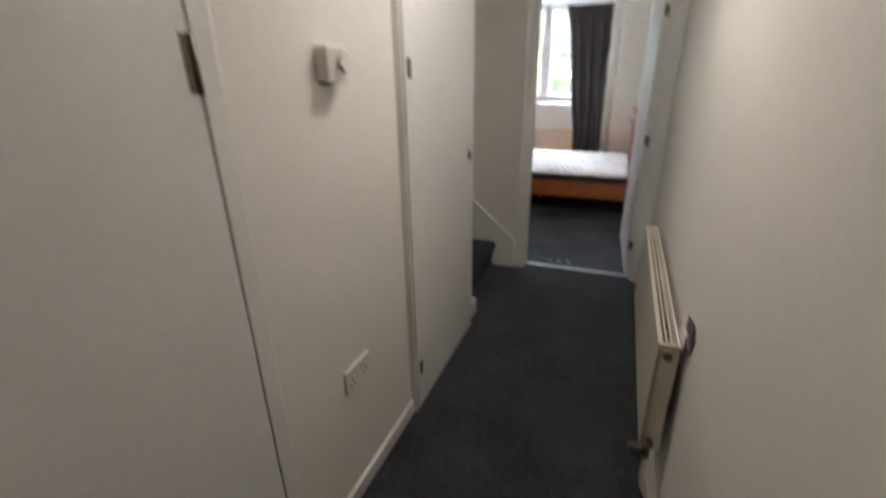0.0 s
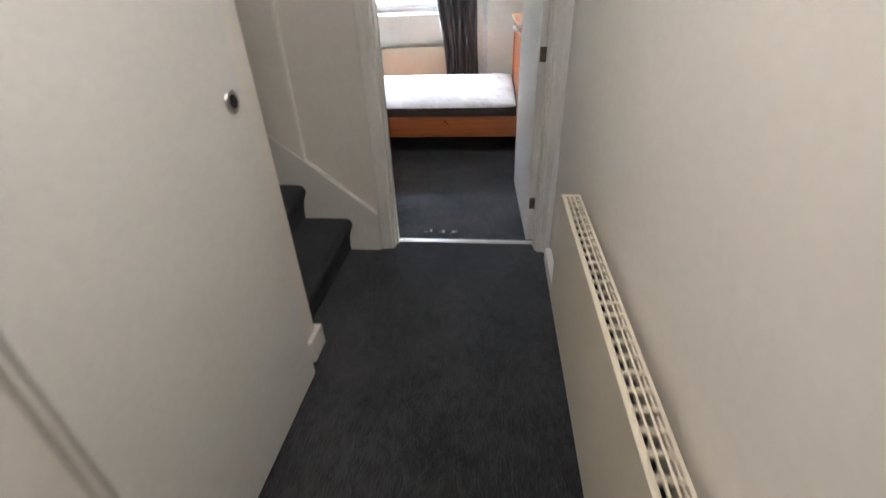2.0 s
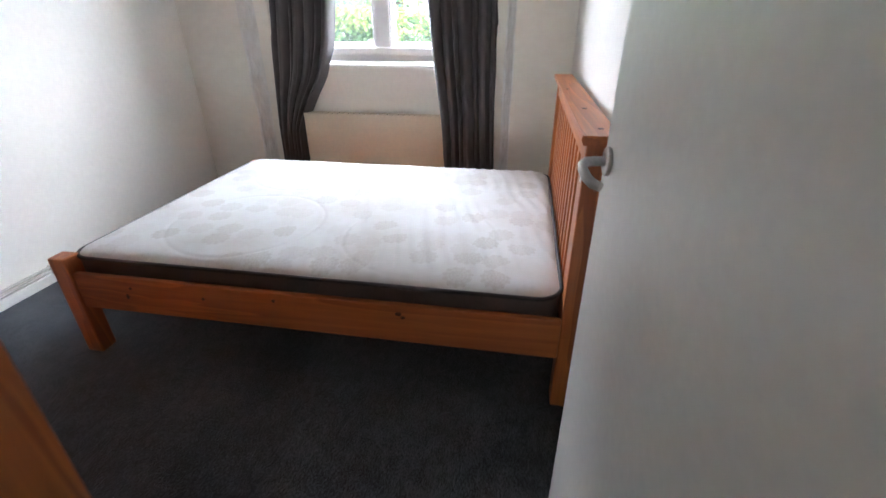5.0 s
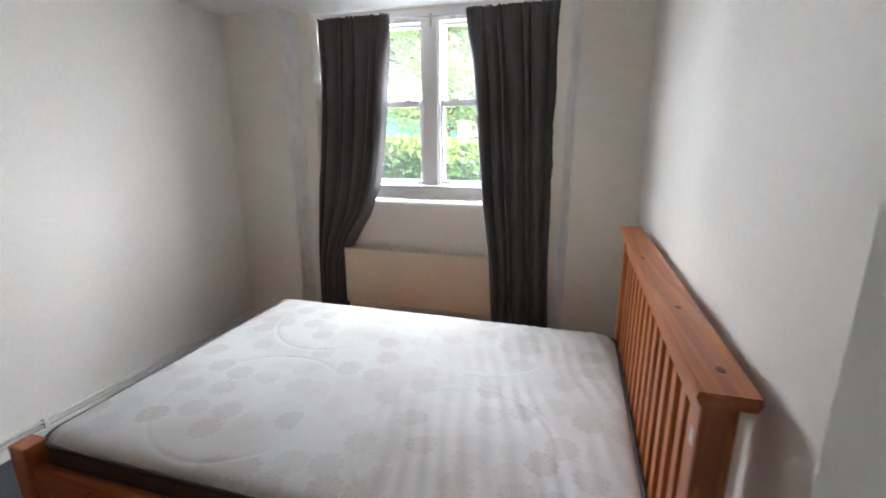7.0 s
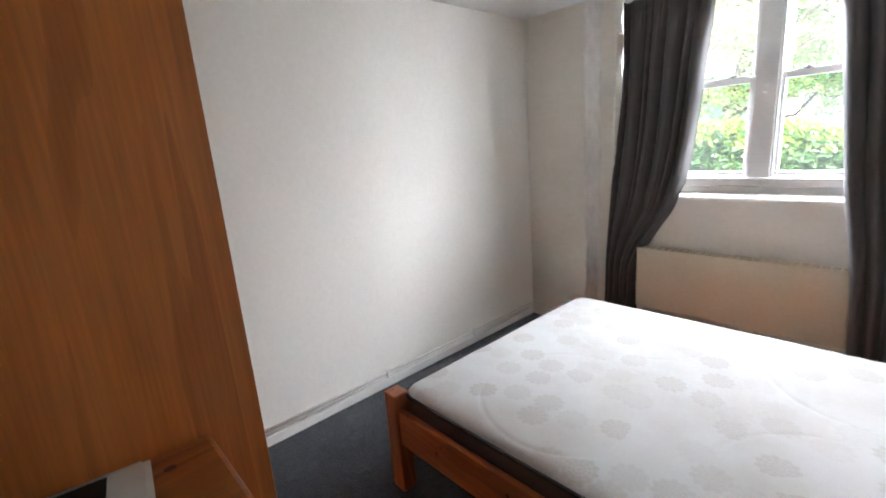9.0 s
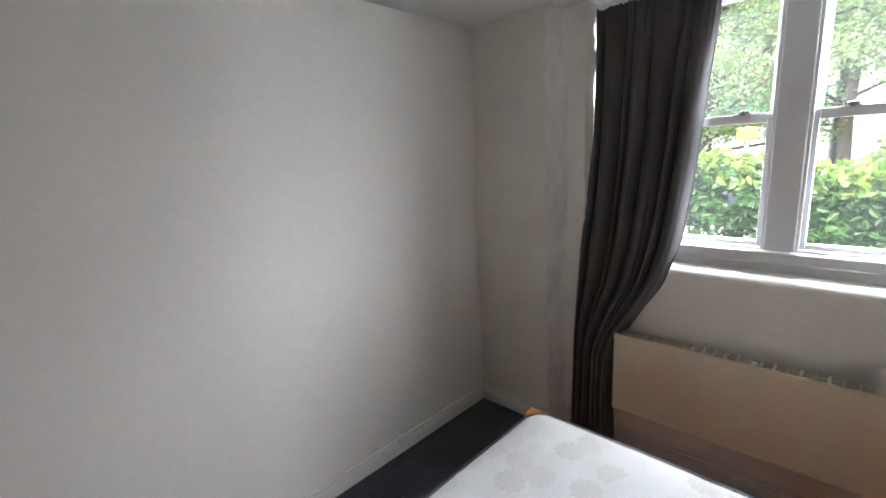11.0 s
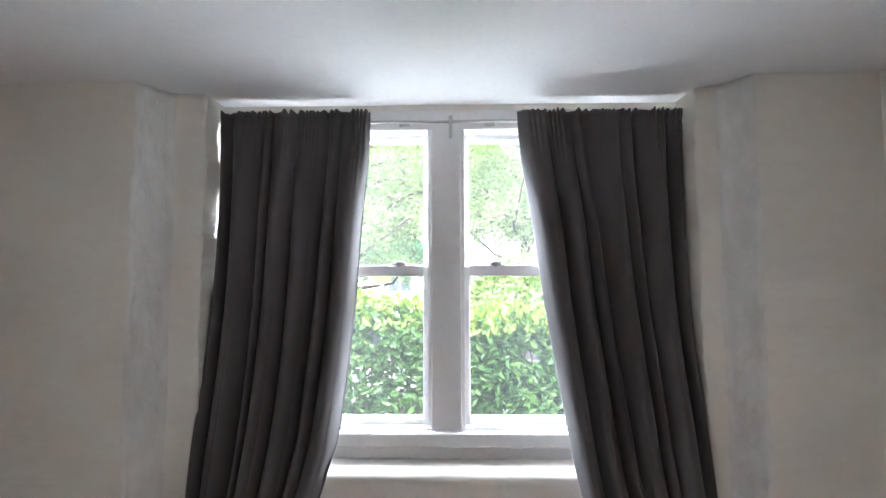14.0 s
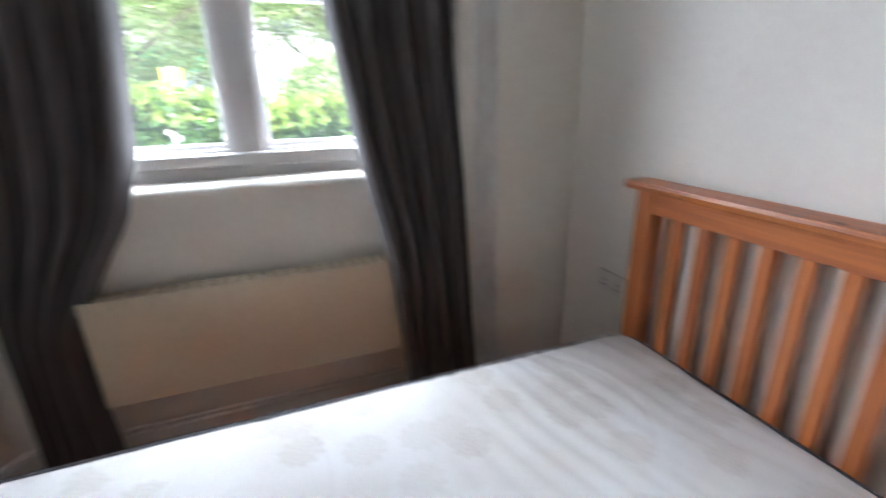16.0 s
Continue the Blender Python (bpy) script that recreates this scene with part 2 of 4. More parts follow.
def mattress_cloth(name):
    """Off-white damask: beige rosettes of petals in clusters, faint stains and a fine weave."""
    m = bpy.data.materials.new(name)
    m.use_nodes = True
    nd, ln = m.node_tree.nodes, m.node_tree.links
    b = nd["Principled BSDF"]
    tc = nd.new("ShaderNodeTexCoord")

    def math_node(op, a, v=None, w=None):
        n = nd.new("ShaderNodeMath")
        n.operation = op
        for i, s in enumerate((a, v, w)):
            if s is None:
                continue
            if isinstance(s, (int, float)):
                n.inputs[i].default_value = s
            else:
                ln.new(s, n.inputs[i])
        return n.outputs[0]

    vo = nd.new("ShaderNodeTexVoronoi")
    vo.voronoi_dimensions = "2D"
    vo.inputs["Scale"].default_value, vo.inputs["Randomness"].default_value = 8.0, 0.85
    ln.new(tc.outputs["Object"], vo.inputs["Vector"])
    sub = nd.new("ShaderNodeVectorMath")
    sub.operation = "SUBTRACT"
    ln.new(tc.outputs["Object"], sub.inputs[0])
    ln.new(vo.outputs["Position"], sub.inputs[1])
    sep = nd.new("ShaderNodeSeparateXYZ")
    ln.new(sub.outputs[0], sep.inputs[0])
    ang = math_node("ARCTAN2", sep.outputs["Y"], sep.outputs["X"])
    petals = math_node("SINE", math_node("MULTIPLY", ang, 11.0))
    rings = math_node("SINE", math_node("MULTIPLY", vo.outputs["Distance"], 60.0))
    lace = math_node("ADD", math_node("MULTIPLY", petals, 0.5), math_node("MULTIPLY", rings, 0.5))
    rim = math_node("ADD", math_node("MULTIPLY", petals, 0.025), 0.42)
    inside = math_node("LESS_THAN", vo.outputs["Distance"], rim)
    sepc = nd.new("ShaderNodeSeparateColor")
    ln.new(vo.outputs["Color"], sepc.inputs[0])
    some = math_node("GREATER_THAN", sepc.outputs[0], 0.3)
    mask = math_node("MULTIPLY", math_node("MULTIPLY", inside, some), math_node("MULTIPLY_ADD", lace, 0.36, 0.78))
    mask = math_node("MULTIPLY", mask, math_node("MULTIPLY_ADD", sepc.outputs[1], 0.5, 0.15))
    st = nd.new("ShaderNodeTexNoise")
    st.inputs["Scale"].default_value, st.inputs["Detail"].default_value = 3.0, 5
    ln.new(tc.outputs["Object"], st.inputs["Vector"])
    r1 = nd.new("ShaderNodeValToRGB")
    r1.color_ramp.elements[0].color, r1.color_ramp.elements[1].color = (0.48, 0.44, 0.395, 1), (0.575, 0.56, 0.54, 1)
    r1.color_ramp.elements[0].position, r1.color_ramp.elements[1].position = 0.25, 0.55
    ln.new(st.outputs["Fac"], r1.inputs[0])
    mx = nd.new("ShaderNodeMix")
    mx.data_type = "RGBA"
    ln.new(mask, mx.inputs["Factor"])
    ln.new(r1.outputs[0], mx.inputs["A"])
    mx.inputs["B"].default_value = (0.415, 0.375, 0.33, 1)
    ln.new(mx.outputs["Result"], b.inputs["Base Color"])
    b.inputs["Roughness"].default_value = 0.85
    wv = nd.new("ShaderNodeTexNoise")
    wv.inputs["Scale"].default_value = 240.0
    ln.new(tc.outputs["Object"], wv.inputs["Vector"])
    h = math_node("ADD", math_node("MULTIPLY", wv.outputs["Fac"], 0.5), math_node("MULTIPLY", mask, 0.8))
    bp = nd.new("ShaderNodeBump")
    bp.inputs["Strength"].default_value, bp.inputs["Distance"].default_value = 0.35, 0.002
    ln.new(h, bp.inputs["Height"])
    ln.new(bp.outputs[0], b.inputs["Normal"])
    return m


WALL = material("wall_paint", (0.83, 0.79, 0.725), rough=0.62, vary=0.04, scale=1.6, fine=40, bump=0.08, bump_scale=55)
PLASTER = material("patched_plaster", (0.87, 0.86, 0.84), rough=0.7, second=(0.72, 0.69, 0.645), scale=5, fine=22, bump=0.9, bump_scale=26, bump_dist=0.012, stretch=(1, 1, 0.55))
BRICKP = material("painted_brick", (0.86, 0.82, 0.745), rough=0.7, second=(0.815, 0.77, 0.69), scale=3.0, fine=16, bump=0.45, bump_scale=16, bump_dist=0.006, stretch=(1, 1, 1.8))
CEIL = material("ceiling_paint", (0.82, 0.81, 0.80), rough=0.7, vary=0.03, scale=1.2, fine=50, bump=0.08, bump_scale=60)
TRIM = material("gloss_trim", (0.80, 0.78, 0.735), rough=0.32, vary=0.06, scale=5, fine=60, bump=0.08, bump_scale=30)
DOORP = material("door_paint", (0.80, 0.79, 0.76), rough=0.4, vary=0.05, scale=2.0, fine=50, bump=0.1, bump_scale=45)
FRAMEW = material("window_paint", (0.84, 0.83, 0.82), rough=0.35, vary=0.03, scale=9, fine=70, bump=0.04, bump_scale=40)
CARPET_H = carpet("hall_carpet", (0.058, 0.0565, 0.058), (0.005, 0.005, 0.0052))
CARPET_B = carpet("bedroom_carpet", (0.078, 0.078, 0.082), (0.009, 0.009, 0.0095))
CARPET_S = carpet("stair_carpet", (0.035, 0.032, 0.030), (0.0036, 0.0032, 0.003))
ENAMEL = material("cream_enamel", (0.73, 0.665, 0.54), rough=0.3, vary=0.05, scale=4, fine=50, bump=0.04, bump_scale=30)
ENAMEL_TAN = material("aged_enamel", (0.68, 0.595, 0.455), rough=0.35, vary=0.06, scale=4, fine=50, bump=0.04, bump_scale=30)
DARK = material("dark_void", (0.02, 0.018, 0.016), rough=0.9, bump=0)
STEEL = material("brushed_steel", (0.55, 0.54, 0.52), rough=0.32, metal=1.0, vary=0.15, scale=20, fine=200, bump=0.05)
ALU = material("aluminium_strip", (0.72, 0.72, 0.70), rough=0.3, metal=1.0, vary=0.15, scale=15, fine=200, bump=0.1, stretch=(1, 8, 8))
BRASS = material("tarnished_brass", (0.20, 0.17, 0.13), rough=0.4, metal=1.0, vary=0.3, scale=40)
PLASTIC = material("white_plastic", (0.78, 0.75, 0.69), rough=0.35, vary=0.04, bump=0.03)
CURTAIN = material("charcoal_curtain", (0.094, 0.083, 0.082), rough=0.8, vary=0.10, scale=5, fine=500, bump=0.35, bump_scale=700, bump_dist=0.001, stretch=(1, 1, 0.25), spec=0.25)
PINE_X, PINE_Y, PINE_Z = (wood("pine_" + a, (0.61, 0.178, 0.029), (0.40, 0.10, 0.0145), a, rings=6.0) for a in "xyz")
VENEER = wood("orange_veneer", (0.86, 0.28, 0.047), (0.67, 0.195, 0.031), "z", rough=0.34, rings=3.6)
CURTAIN.node_tree.nodes["Principled BSDF"].inputs["Sheen Weight"].default_value = 0.15
KNOT = material("pine_knot", (0.09, 0.03, 0.012), rough=0.4, vary=0.4, scale=60, fine=300, bump=0.1)
MATT_TOP = mattress_cloth("damask_cloth")
MATT_SIDE = material("brown_border", (0.095, 0.074, 0.068), rough=0.8, vary=0.2, scale=12, fine=300, bump=0.4, bump_scale=260)
PIPING = material("dark_piping", (0.03, 0.026, 0.028), rough=0.7, vary=0.2, fine=300)
PAPER = material("white_paper", (0.80, 0.79, 0.77), rough=0.6, vary=0.05, scale=10, bump=0.05)
INK = material("black_print", (0.03, 0.03, 0.03), rough=0.5, vary=0.2, bump=0)
PURPLE = material("purple_print", (0.07, 0.045, 0.10), rough=0.35, vary=0.5, scale=30, second=(0.02, 0.015, 0.04), bump=0)
BLUE = material("blue_print", (0.05, 0.12, 0.42), rough=0.35, vary=0.3, scale=30, bump=0)
OCHRE = material("ochre_print", (0.55, 0.30, 0.07), rough=0.35, vary=0.3, scale=30, bump=0)
GLASS = glass("window_glass", (0.97, 0.99, 0.98), haze=0.007)
# grey-blue, lighter than dark glass: outdoor haze is put into the colour
CAR_GLASS = material("car_glass", (0.12, 0.145, 0.16), rough=0.08, vary=0.1, bump=0)
LAMP_GLOW = glow("warm_diffuser", (1.0, 0.875, 0.745), 3.6)
RENDER_W = material("white_render", (0.74, 0.73, 0.70), rough=0.85, vary=0.12, scale=2, fine=60, bump=0.3, bump_scale=60)
BRICK_W = material("pale_brick", (0.40, 0.31, 0.24), rough=0.85, second=(0.28, 0.20, 0.15), scale=5, fine=60, bump=0.4, bump_scale=60)
GREEN = material("green_signboard", (0.03, 0.30, 0.15), rough=0.5, vary=0.15, scale=4, bump=0.05)
YELLOW = material("yellow_sign", (0.72, 0.52, 0.06), rough=0.4, vary=0.1, bump=0)
RED = material("red_sign", (0.55, 0.04, 0.04), rough=0.4, vary=0.1, bump=0)
IRON = material("black_iron", (0.02, 0.02, 0.022), rough=0.5, vary=0.3, scale=30)
GREYM = material("grey_metal", (0.30, 0.31, 0.32), rough=0.5, metal=0.6, vary=0.1)
ASPHALT = material("asphalt", (0.055, 0.055, 0.056), rough=0.9, vary=0.3, scale=2, fine=150, bump=0.5, bump_scale=150)
PAVING = material("paving", (0.34, 0.33, 0.31), rough=0.9, vary=0.2, scale=3, fine=90, bump=0.4, bump_scale=90)
SOIL = material("ground_soil", (0.16, 0.15, 0.11), rough=0.95, second=(0.07, 0.075, 0.04), scale=3, fine=60, bump=0.6, bump_scale=50)
BARK = material("bark", (0.11, 0.085, 0.06), rough=0.9, vary=0.4, scale=14, fine=80, bump=0.9, bump_scale=40, bump_dist=0.01, stretch=(1, 1, 0.3))
LAUREL = leaf_material("laurel_leaves", (0.018, 0.05, 0.012), (0.045, 0.105, 0.024), (0.095, 0.17, 0.042))
LAUREL_TIP = leaf_material("young_laurel_leaves", (0.10, 0.19, 0.03), (0.17, 0.26, 0.045), (0.26, 0.32, 0.065))
LEAF = leaf_material("tree_leaves", (0.16, 0.24, 0.08), (0.25, 0.34, 0.13), (0.37, 0.44, 0.20))
ROOF = material("slate_roof", (0.10, 0.10, 0.11), rough=0.8, vary=0.25, scale=6, fine=60)
CAR_W = material("white_car_paint", (0.75, 0.75, 0.75), rough=0.15, vary=0.02, bump=0)
TYRE = material("tyre", (0.02, 0.02, 0.02), rough=0.85, bump=0)

# ---- structure ----
XR, XL, YF, YN, CZ = 0.055, -2.68, 3.17, 0.03, 2.215      # bedroom: side walls, pier face, door wall, ceiling
HX, HL, HC = 0.078, -0.925, 2.34                          # hall: side walls, ceiling
PL, PR = -2.205, -0.33                                     # window recess
structure("hall_floor", boxes((-1.05, 0.3, -4.6, -0.03, -0.12, 0.0)), CARPET_H, "worn dark charcoal carpet on the hall floor", "floor")
structure("bedroom_floor", boxes((-2.9, 0.3, 0.03, 3.45, -0.12, 0.0), (-0.80, 0.03, -0.0295, 0.0295, -0.12, -0.0005)), CARPET_B, "worn dark grey carpet on the bedroom floor", "floor")
structure("wall_east_hall", boxes((HX, 0.3, -4.6, -0.11, 0, HC)), WALL, "smooth cream-white painted hall wall", "wall")
structure("wall_west_hall", boxes((-1.1, HL, -2.555, -1.8225, 0, HC), (-1.1, HL, -2.63, -2.555, 2.06, HC), (-1.1, HL, -3.40, -2.63, 2.06, HC), (-1.1, HL, -4.6, -3.46, 0, HC),
                                  (-1.1, HL, -3.46, -3.40, 2.06, HC)), WALL, "smooth cream-white painted hall wall", "wall")
structure("wall_south_hall", boxes((-1.2, 0.3, -4.75, -4.6, 0, HC)), WALL, "plain painted end wall of the hall", "wall")
structure("hall_ceiling", boxes((-1.3, 0.3, -4.75, -0.98, HC, HC + 0.15), (-0.99, 0.3, -0.98, -0.0, HC, HC + 0.15)), CEIL, "plain white painted hall ceiling", "ceiling")
structure("wall_door", boxes((-1.20, -0.80, -0.085, YN, 0, 3.3), (-0.80, 0.03, -0.085, YN, 2.03, 3.3), (0.03, 0.3, -0.085, YN, 0, 3.3),
                             (-4.2, -1.20, -0.114, YN, 0, 3.3)), WALL, "smooth cream-white wall around the bedroom door", "wall")
structure("wall_cupboard_end", boxes((-4.2, -0.935, -1.04, -0.90, 0, 3.3)), WALL, "narrow painted wall end beside the stairs", "wall")
structure("stairwell_ceiling", boxes((-4.2, -0.97, -0.90, -0.113, 3.25, 3.4)), CEIL, "plain white ceiling above the stairs", "ceiling")
structure("wall_stairwell_end", boxes((-4.3, -4.2, -1.04, YN, 0, 3.3)), WALL, "plain painted wall at the head of the stairs", "wall")
structure("wall_stairwell_front", boxes((-0.985, -0.90, -0.90, -0.113, HC + 0.151, 3.3)), WALL, "painted wall over the foot of the stairs", "wall")
structure("wall_west_bedroom", boxes((-2.9, XL, YN, 3.6, 0, CZ)), WALL, "smooth off-white painted bedroom wall", "wall")
structure("wall_east_bedroom", boxes((XR, 0.3, YN, 3.6, 0, CZ)), WALL, "smooth off-white painted bedroom wall", "wall")
structure("bedroom_ceiling", boxes((-2.9, 0.3, YN, 3.6, CZ, CZ + 0.2)), CEIL, "flat white painted bedroom ceiling", "ceiling")


def pier(x0, x1, edge, inner):
    """A plastered pier beside the window, its side splayed towards the frame, with an uneven rounded corner."""
    bm = bm_new()
    far = x0 if abs(x1 - edge) < 1e-6 else x1
    rows = 110
    line = [(far, YF)]
    s = 1 if edge > far else -1
    r = 0.014
    for k in range(5):
        a = radians(-90 + 78 * k / 4)
        line.append((edge - s * r + s * r * math.cos(a), YF + r + r * math.sin(a)))
    for k in range(1, 8):
        q = k / 7
        line.append((edge + s * 0.045 * q, YF + r * 1.2 + (3.258 - YF - r * 1.2) * q))
    for k in range(1, 8):
        q = k / 7
        line.append((edge + s * 0.045 + (inner - edge - s * 0.045) * q, 3.258 + 0.014 * q))
    last = len(line) - 1
    line += [(inner, 3.6), (far, 3.6)]
    rings = []
    for j in range(rows + 1):
        z = CZ * j / rows
        ring = []
        for k, (x, y) in enumerate(line):
            if 1 <= k <= last and 0 < j < rows:
                w = noise.noise(Vector((x * 7, y * 9, z * 5))) * 0.010 + noise.noise(Vector((k * 0.9, 3, z * 24))) * 0.004
                if k >= last:
                    w += 0.006 * noise.noise(Vector((0.5, edge, z * 8))) + 0.0045 * noise.noise(Vector((2.5, edge, z * 41)))
                x, y = x - s * w, y + (abs(w) * 0.5 if k < 13 else w * 0.4 if k < last else 0)
            ring.append(bm.verts.new((x, y, z)))
        rings.append(ring)
    m = len(line)
    for a, b2 in zip(rings, rings[1:]):
        for k in range(m):
            f = bm.faces.new((a[k], a[(k + 1) % m], b2[(k + 1) % m], b2[k]))
            if 0 <= k < last:
                f.smooth = k > 0
                f.material_index = 1 if 1 <= k <= 12 else 0
    bm.faces.new(rings[0][::-1])
    bm.faces.new(rings[-1])
    bmesh.ops.recalc_face_normals(bm, faces=bm.faces)
    return bm


PL2, PR2 = -2.049, -0.445
for nm, a, b_, ed, inn in (("wall_pier_west", XL, PL, PL, PL2), ("wall_pier_east", PR, XR, PR, PR2)):
    structure(nm, pier(a, b_, ed, inn), [BRICKP, PLASTER], "painted pier with rough patched plaster at its corner", "wall")
smooth(structure("wall_below_window", box(bm_new(), PL + 0.03, PR - 0.03, 3.28, 3.6, 0, 0.995, 0.045, 6), WALL, "thick painted wall under the window with a rounded ledge", "wall"))
structure("wall_above_window", boxes((PL, PR, 3.385, 3.6, 2.195, CZ)), WALL, "strip of painted wall over the window", "wall")
structure("outer_wall", boxes((-9, PL - 0.0, 3.6, 3.72, -0.3, 3.0), (PR, 6, 3.6, 3.72, -0.3, 3.0), (PL, PR, 3.6, 3.72, -0.3, 0.95), (PL, PR, 3.6, 3.72, 2.3, 3.0)), BRICK_W, "pale brick outside wall of the building", "wall")

# skirting boards
SK = [
    ("hall_skirting_east", (HX - 0.033, HX, -4.6, -0.175, 0, 0.072)),
    ("hall_skirting_west", (HL, HL + 0.015, -2.555, -1.823, 0, 0.066)),
    ("cupboard_end_skirting", (-0.975, -0.915, -0.985, -0.865, 0, 0.10)),
    ("stair_foot_skirting", (-1.02, -0.846, -0.122, -0.085, 0, 0.05)),
    ("bedroom_skirting_west", (XL, XL + 0.018, YN, YF, 0, 0.055)),
    ("bedroom_skirting_pier_west", (XL + 0.018, PL, YF - 0.018, YF, 0, 0.055)),
    ("bedroom_skirting_pier_east", (PR, XR - 0.018, YF - 0.018, YF, 0, 0.055)),
    ("bedroom_skirting_window", (PL + 0.03, PR - 0.03, 3.262, 3.28, 0, 0.055)),
    ("bedroom_skirting_east", (XR - 0.018, XR, 0.12, YF, 0, 0.055)),
]
for nm, r in SK:
    structure(nm, boxes(r, bevel=0.005), TRIM, "cream gloss-painted skirting board", "skirting board")

# bedroom doorway: lining, stops and architraves
fr = thing("door_frame", -0.385, -0.03, 0, "white gloss door frame with moulded architrave", "door frame")
fr["kind"] = "structure"
part("jamb", boxes((-0.80, -0.77, -0.09, YN + 0.002, 0, 2.03), bevel=0.003), TRIM, fr)
part("jamb", boxes((0.0, 0.03, -0.09, YN + 0.002, 0, 2.03), bevel=0.003), TRIM, fr)
part("head", boxes((-0.77, 0.0, -0.09, YN + 0.002, 2.0, 2.03), bevel=0.003), TRIM, fr)
part("stop", boxes((-0.77, -0.760, -0.05, -0.012, 0, 2.0), bevel=0.003), TRIM, fr)
part("stop", boxes((-0.007, 0.0, -0.05, -0.012, 0, 2.0), bevel=0.003), TRIM, fr)


def architrave(x, side, y, out, width=1.0):
    bm = bm_new()
    a = [(0, 0), (0.0, 0.012), (0.002, 0.0145), (0.006, 0.0155), (0.013, 0.0155), (0.015, 0.0135), (0.020, 0.0138), (0.030, 0.016), (0.040, 0.0195), (0.048, 0.0215), (0.056, 0.0215), (0.060, 0.020), (0.062, 0.017), (0.062, 0)]
    prism(bm, [(x + side * u * width, y + out * v) for u, v in a], "z", 0, 2.08)
    return bm


part("architrave", architrave(-0.782, -1, -0.085, -1), TRIM, fr)
part("architrave", architrave(0.012, 1, -0.085, -1, 0.78), TRIM, fr)
part("architrave", architrave(-0.782, -1, YN, 1), TRIM, fr)
part("head_architrave", boxes((-0.78, 0.01, -0.105, -0.085, 2.015, 2.08), bevel=0.004), TRIM, fr)
single("threshold_strip", prism(bm_new(), [(-0.02, 0.0), (-0.014, 0.004), (0.0, 0.006), (0.014, 0.004), (0.02, 0.0)], "x", -0.765, -0.005), ALU,
       "scuffed aluminium carpet strip across the doorway", "threshold strip")
# frayed carpet bits by the strip
fl = bm_new()
random.seed(4)
for cx_, cy_ in ((-0.60, 0.105), (-0.52, 0.10), (-0.455, 0.095)):
    for _ in range(8):
        x, y, a = cx_ + random.gauss(0, 0.010), cy_ + random.gauss(0, 0.009), random.uniform(0, 3)
        tube(fl, [(x, y, 0.002), (x + 0.012 * math.cos(a), y + 0.012 * math.sin(a), 0.005), (x + 0.02 * math.cos(a + 0.5), y + 0.02 * math.sin(a + 0.5), 0.002)], 0.0010, 4)
single("carpet_fluff", fl, PAPER, "small white bits of fluff on the dark carpet", "fluff", kind="stuff")

# ---- the bedroom door, open against the wall ----
door = thing("door_1", 0.0, 0.034, 0.0, "open white flush door with a steel lever handle", "door")
door["kind"] = "structure"
part("leaf", boxes((-0.040, -0.004, 0.018, 0.866, 0.008, 1.99), bevel=0.002), DOORP, door)


def lever(parent, out):
    """A bent lever on a round rose; out: the way it stands off the leaf."""
    x0 = -0.040 if out < 0 else -0.004
    y, z = 0.826, 1.03
    line = [(0, 0, 0), (0.025, 0, 0), (0.040, -0.003, -0.001), (0.047, -0.012, -0.003), (0.049, -0.028, -0.007), (0.046, -0.058, -0.013), (0.039, -0.074, -0.017), (0.027, -0.084, -0.020)]
    h = part("lever_handle", tube(bm_new(), [(x0 + out * a, y + b2, z + c) for a, b2, c in line], [0.0088] * 7 + [0.0075], 12), STEEL, parent, "satin steel lever")
    part("rose", disc(bm_new(), (x0 + out * 0.004, y, z), "x", 0.026, 0.008, 28, 0.002), STEEL, h)


lever(door, -1)
for hz in (0.235, 0.98, 1.75):
    hb = boxes((-0.034, -0.004, 0.0165, 0.0195, hz - 0.032, hz + 0.032))
    tube(hb, [(0.0, 0.012, hz - 0.034), (0.0, 0.012, hz + 0.034)], 0.0055, 10)
    for dz in (-0.02, 0.0, 0.02):
        disc(hb, (-0.024, 0.0165, hz + dz), "y", 0.004, 0.003, 10)
    part("hinge", hb, BRASS, door)
door.rotation_euler = (0, 0, radians(2.6))

# strike plate on the other jamb
single("strike_plate", boxes((-0.7695, -0.768, -0.008, 0.018, 0.96, 1.05), bevel=0.0005), STEEL, "small steel strike plate on the door jamb", "strike plate")

# ---- stairs ----
stairs = thing("stairs", -1.0, -0.5, 0, "narrow carpeted stairs with rounded dark nosings", "stairs")
stairs["kind"] = "structure"
for i in range(12):
    xn, z = -0.990 - 0.226 * i, 0.194 * (i + 1) + 0.002
    o = [(xn - 0.034, z - 0.206), (xn - 0.026, z - 0.11), (xn - 0.014, z - 0.072)]
    o += [(xn - 0.036 + 0.036 * math.cos(a), z - 0.036 + 0.036 * math.sin(a)) for a in (radians(-35 + 125 * k / 8) for k in range(9))]
    o += [(xn - 0.15, z + 0.001), (xn - 0.262, z), (xn - 0.262, z - 0.206)]
    bm = prism(bm_new(), o, "y", -0.897, -0.121)
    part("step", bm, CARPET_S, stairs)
st = bm_new()
prism(st, [(-0.846, 0.05), (-0.846, 0.218), (-1.19, 0.518), (-4.2, 0.518 + 3.01 * 0.842), (-4.2, 0.30 + 2.95 * 0.842), (-1.25, 0.05)], "y", -0.1205, -0.0845)
part("string_board", st, TRIM, stairs, "cream painted sloping string board")
part("panel_edge", boxes((-1.2, -1.192, -0.112, -0.085, 0.52, 3.2)), WALL, stairs)

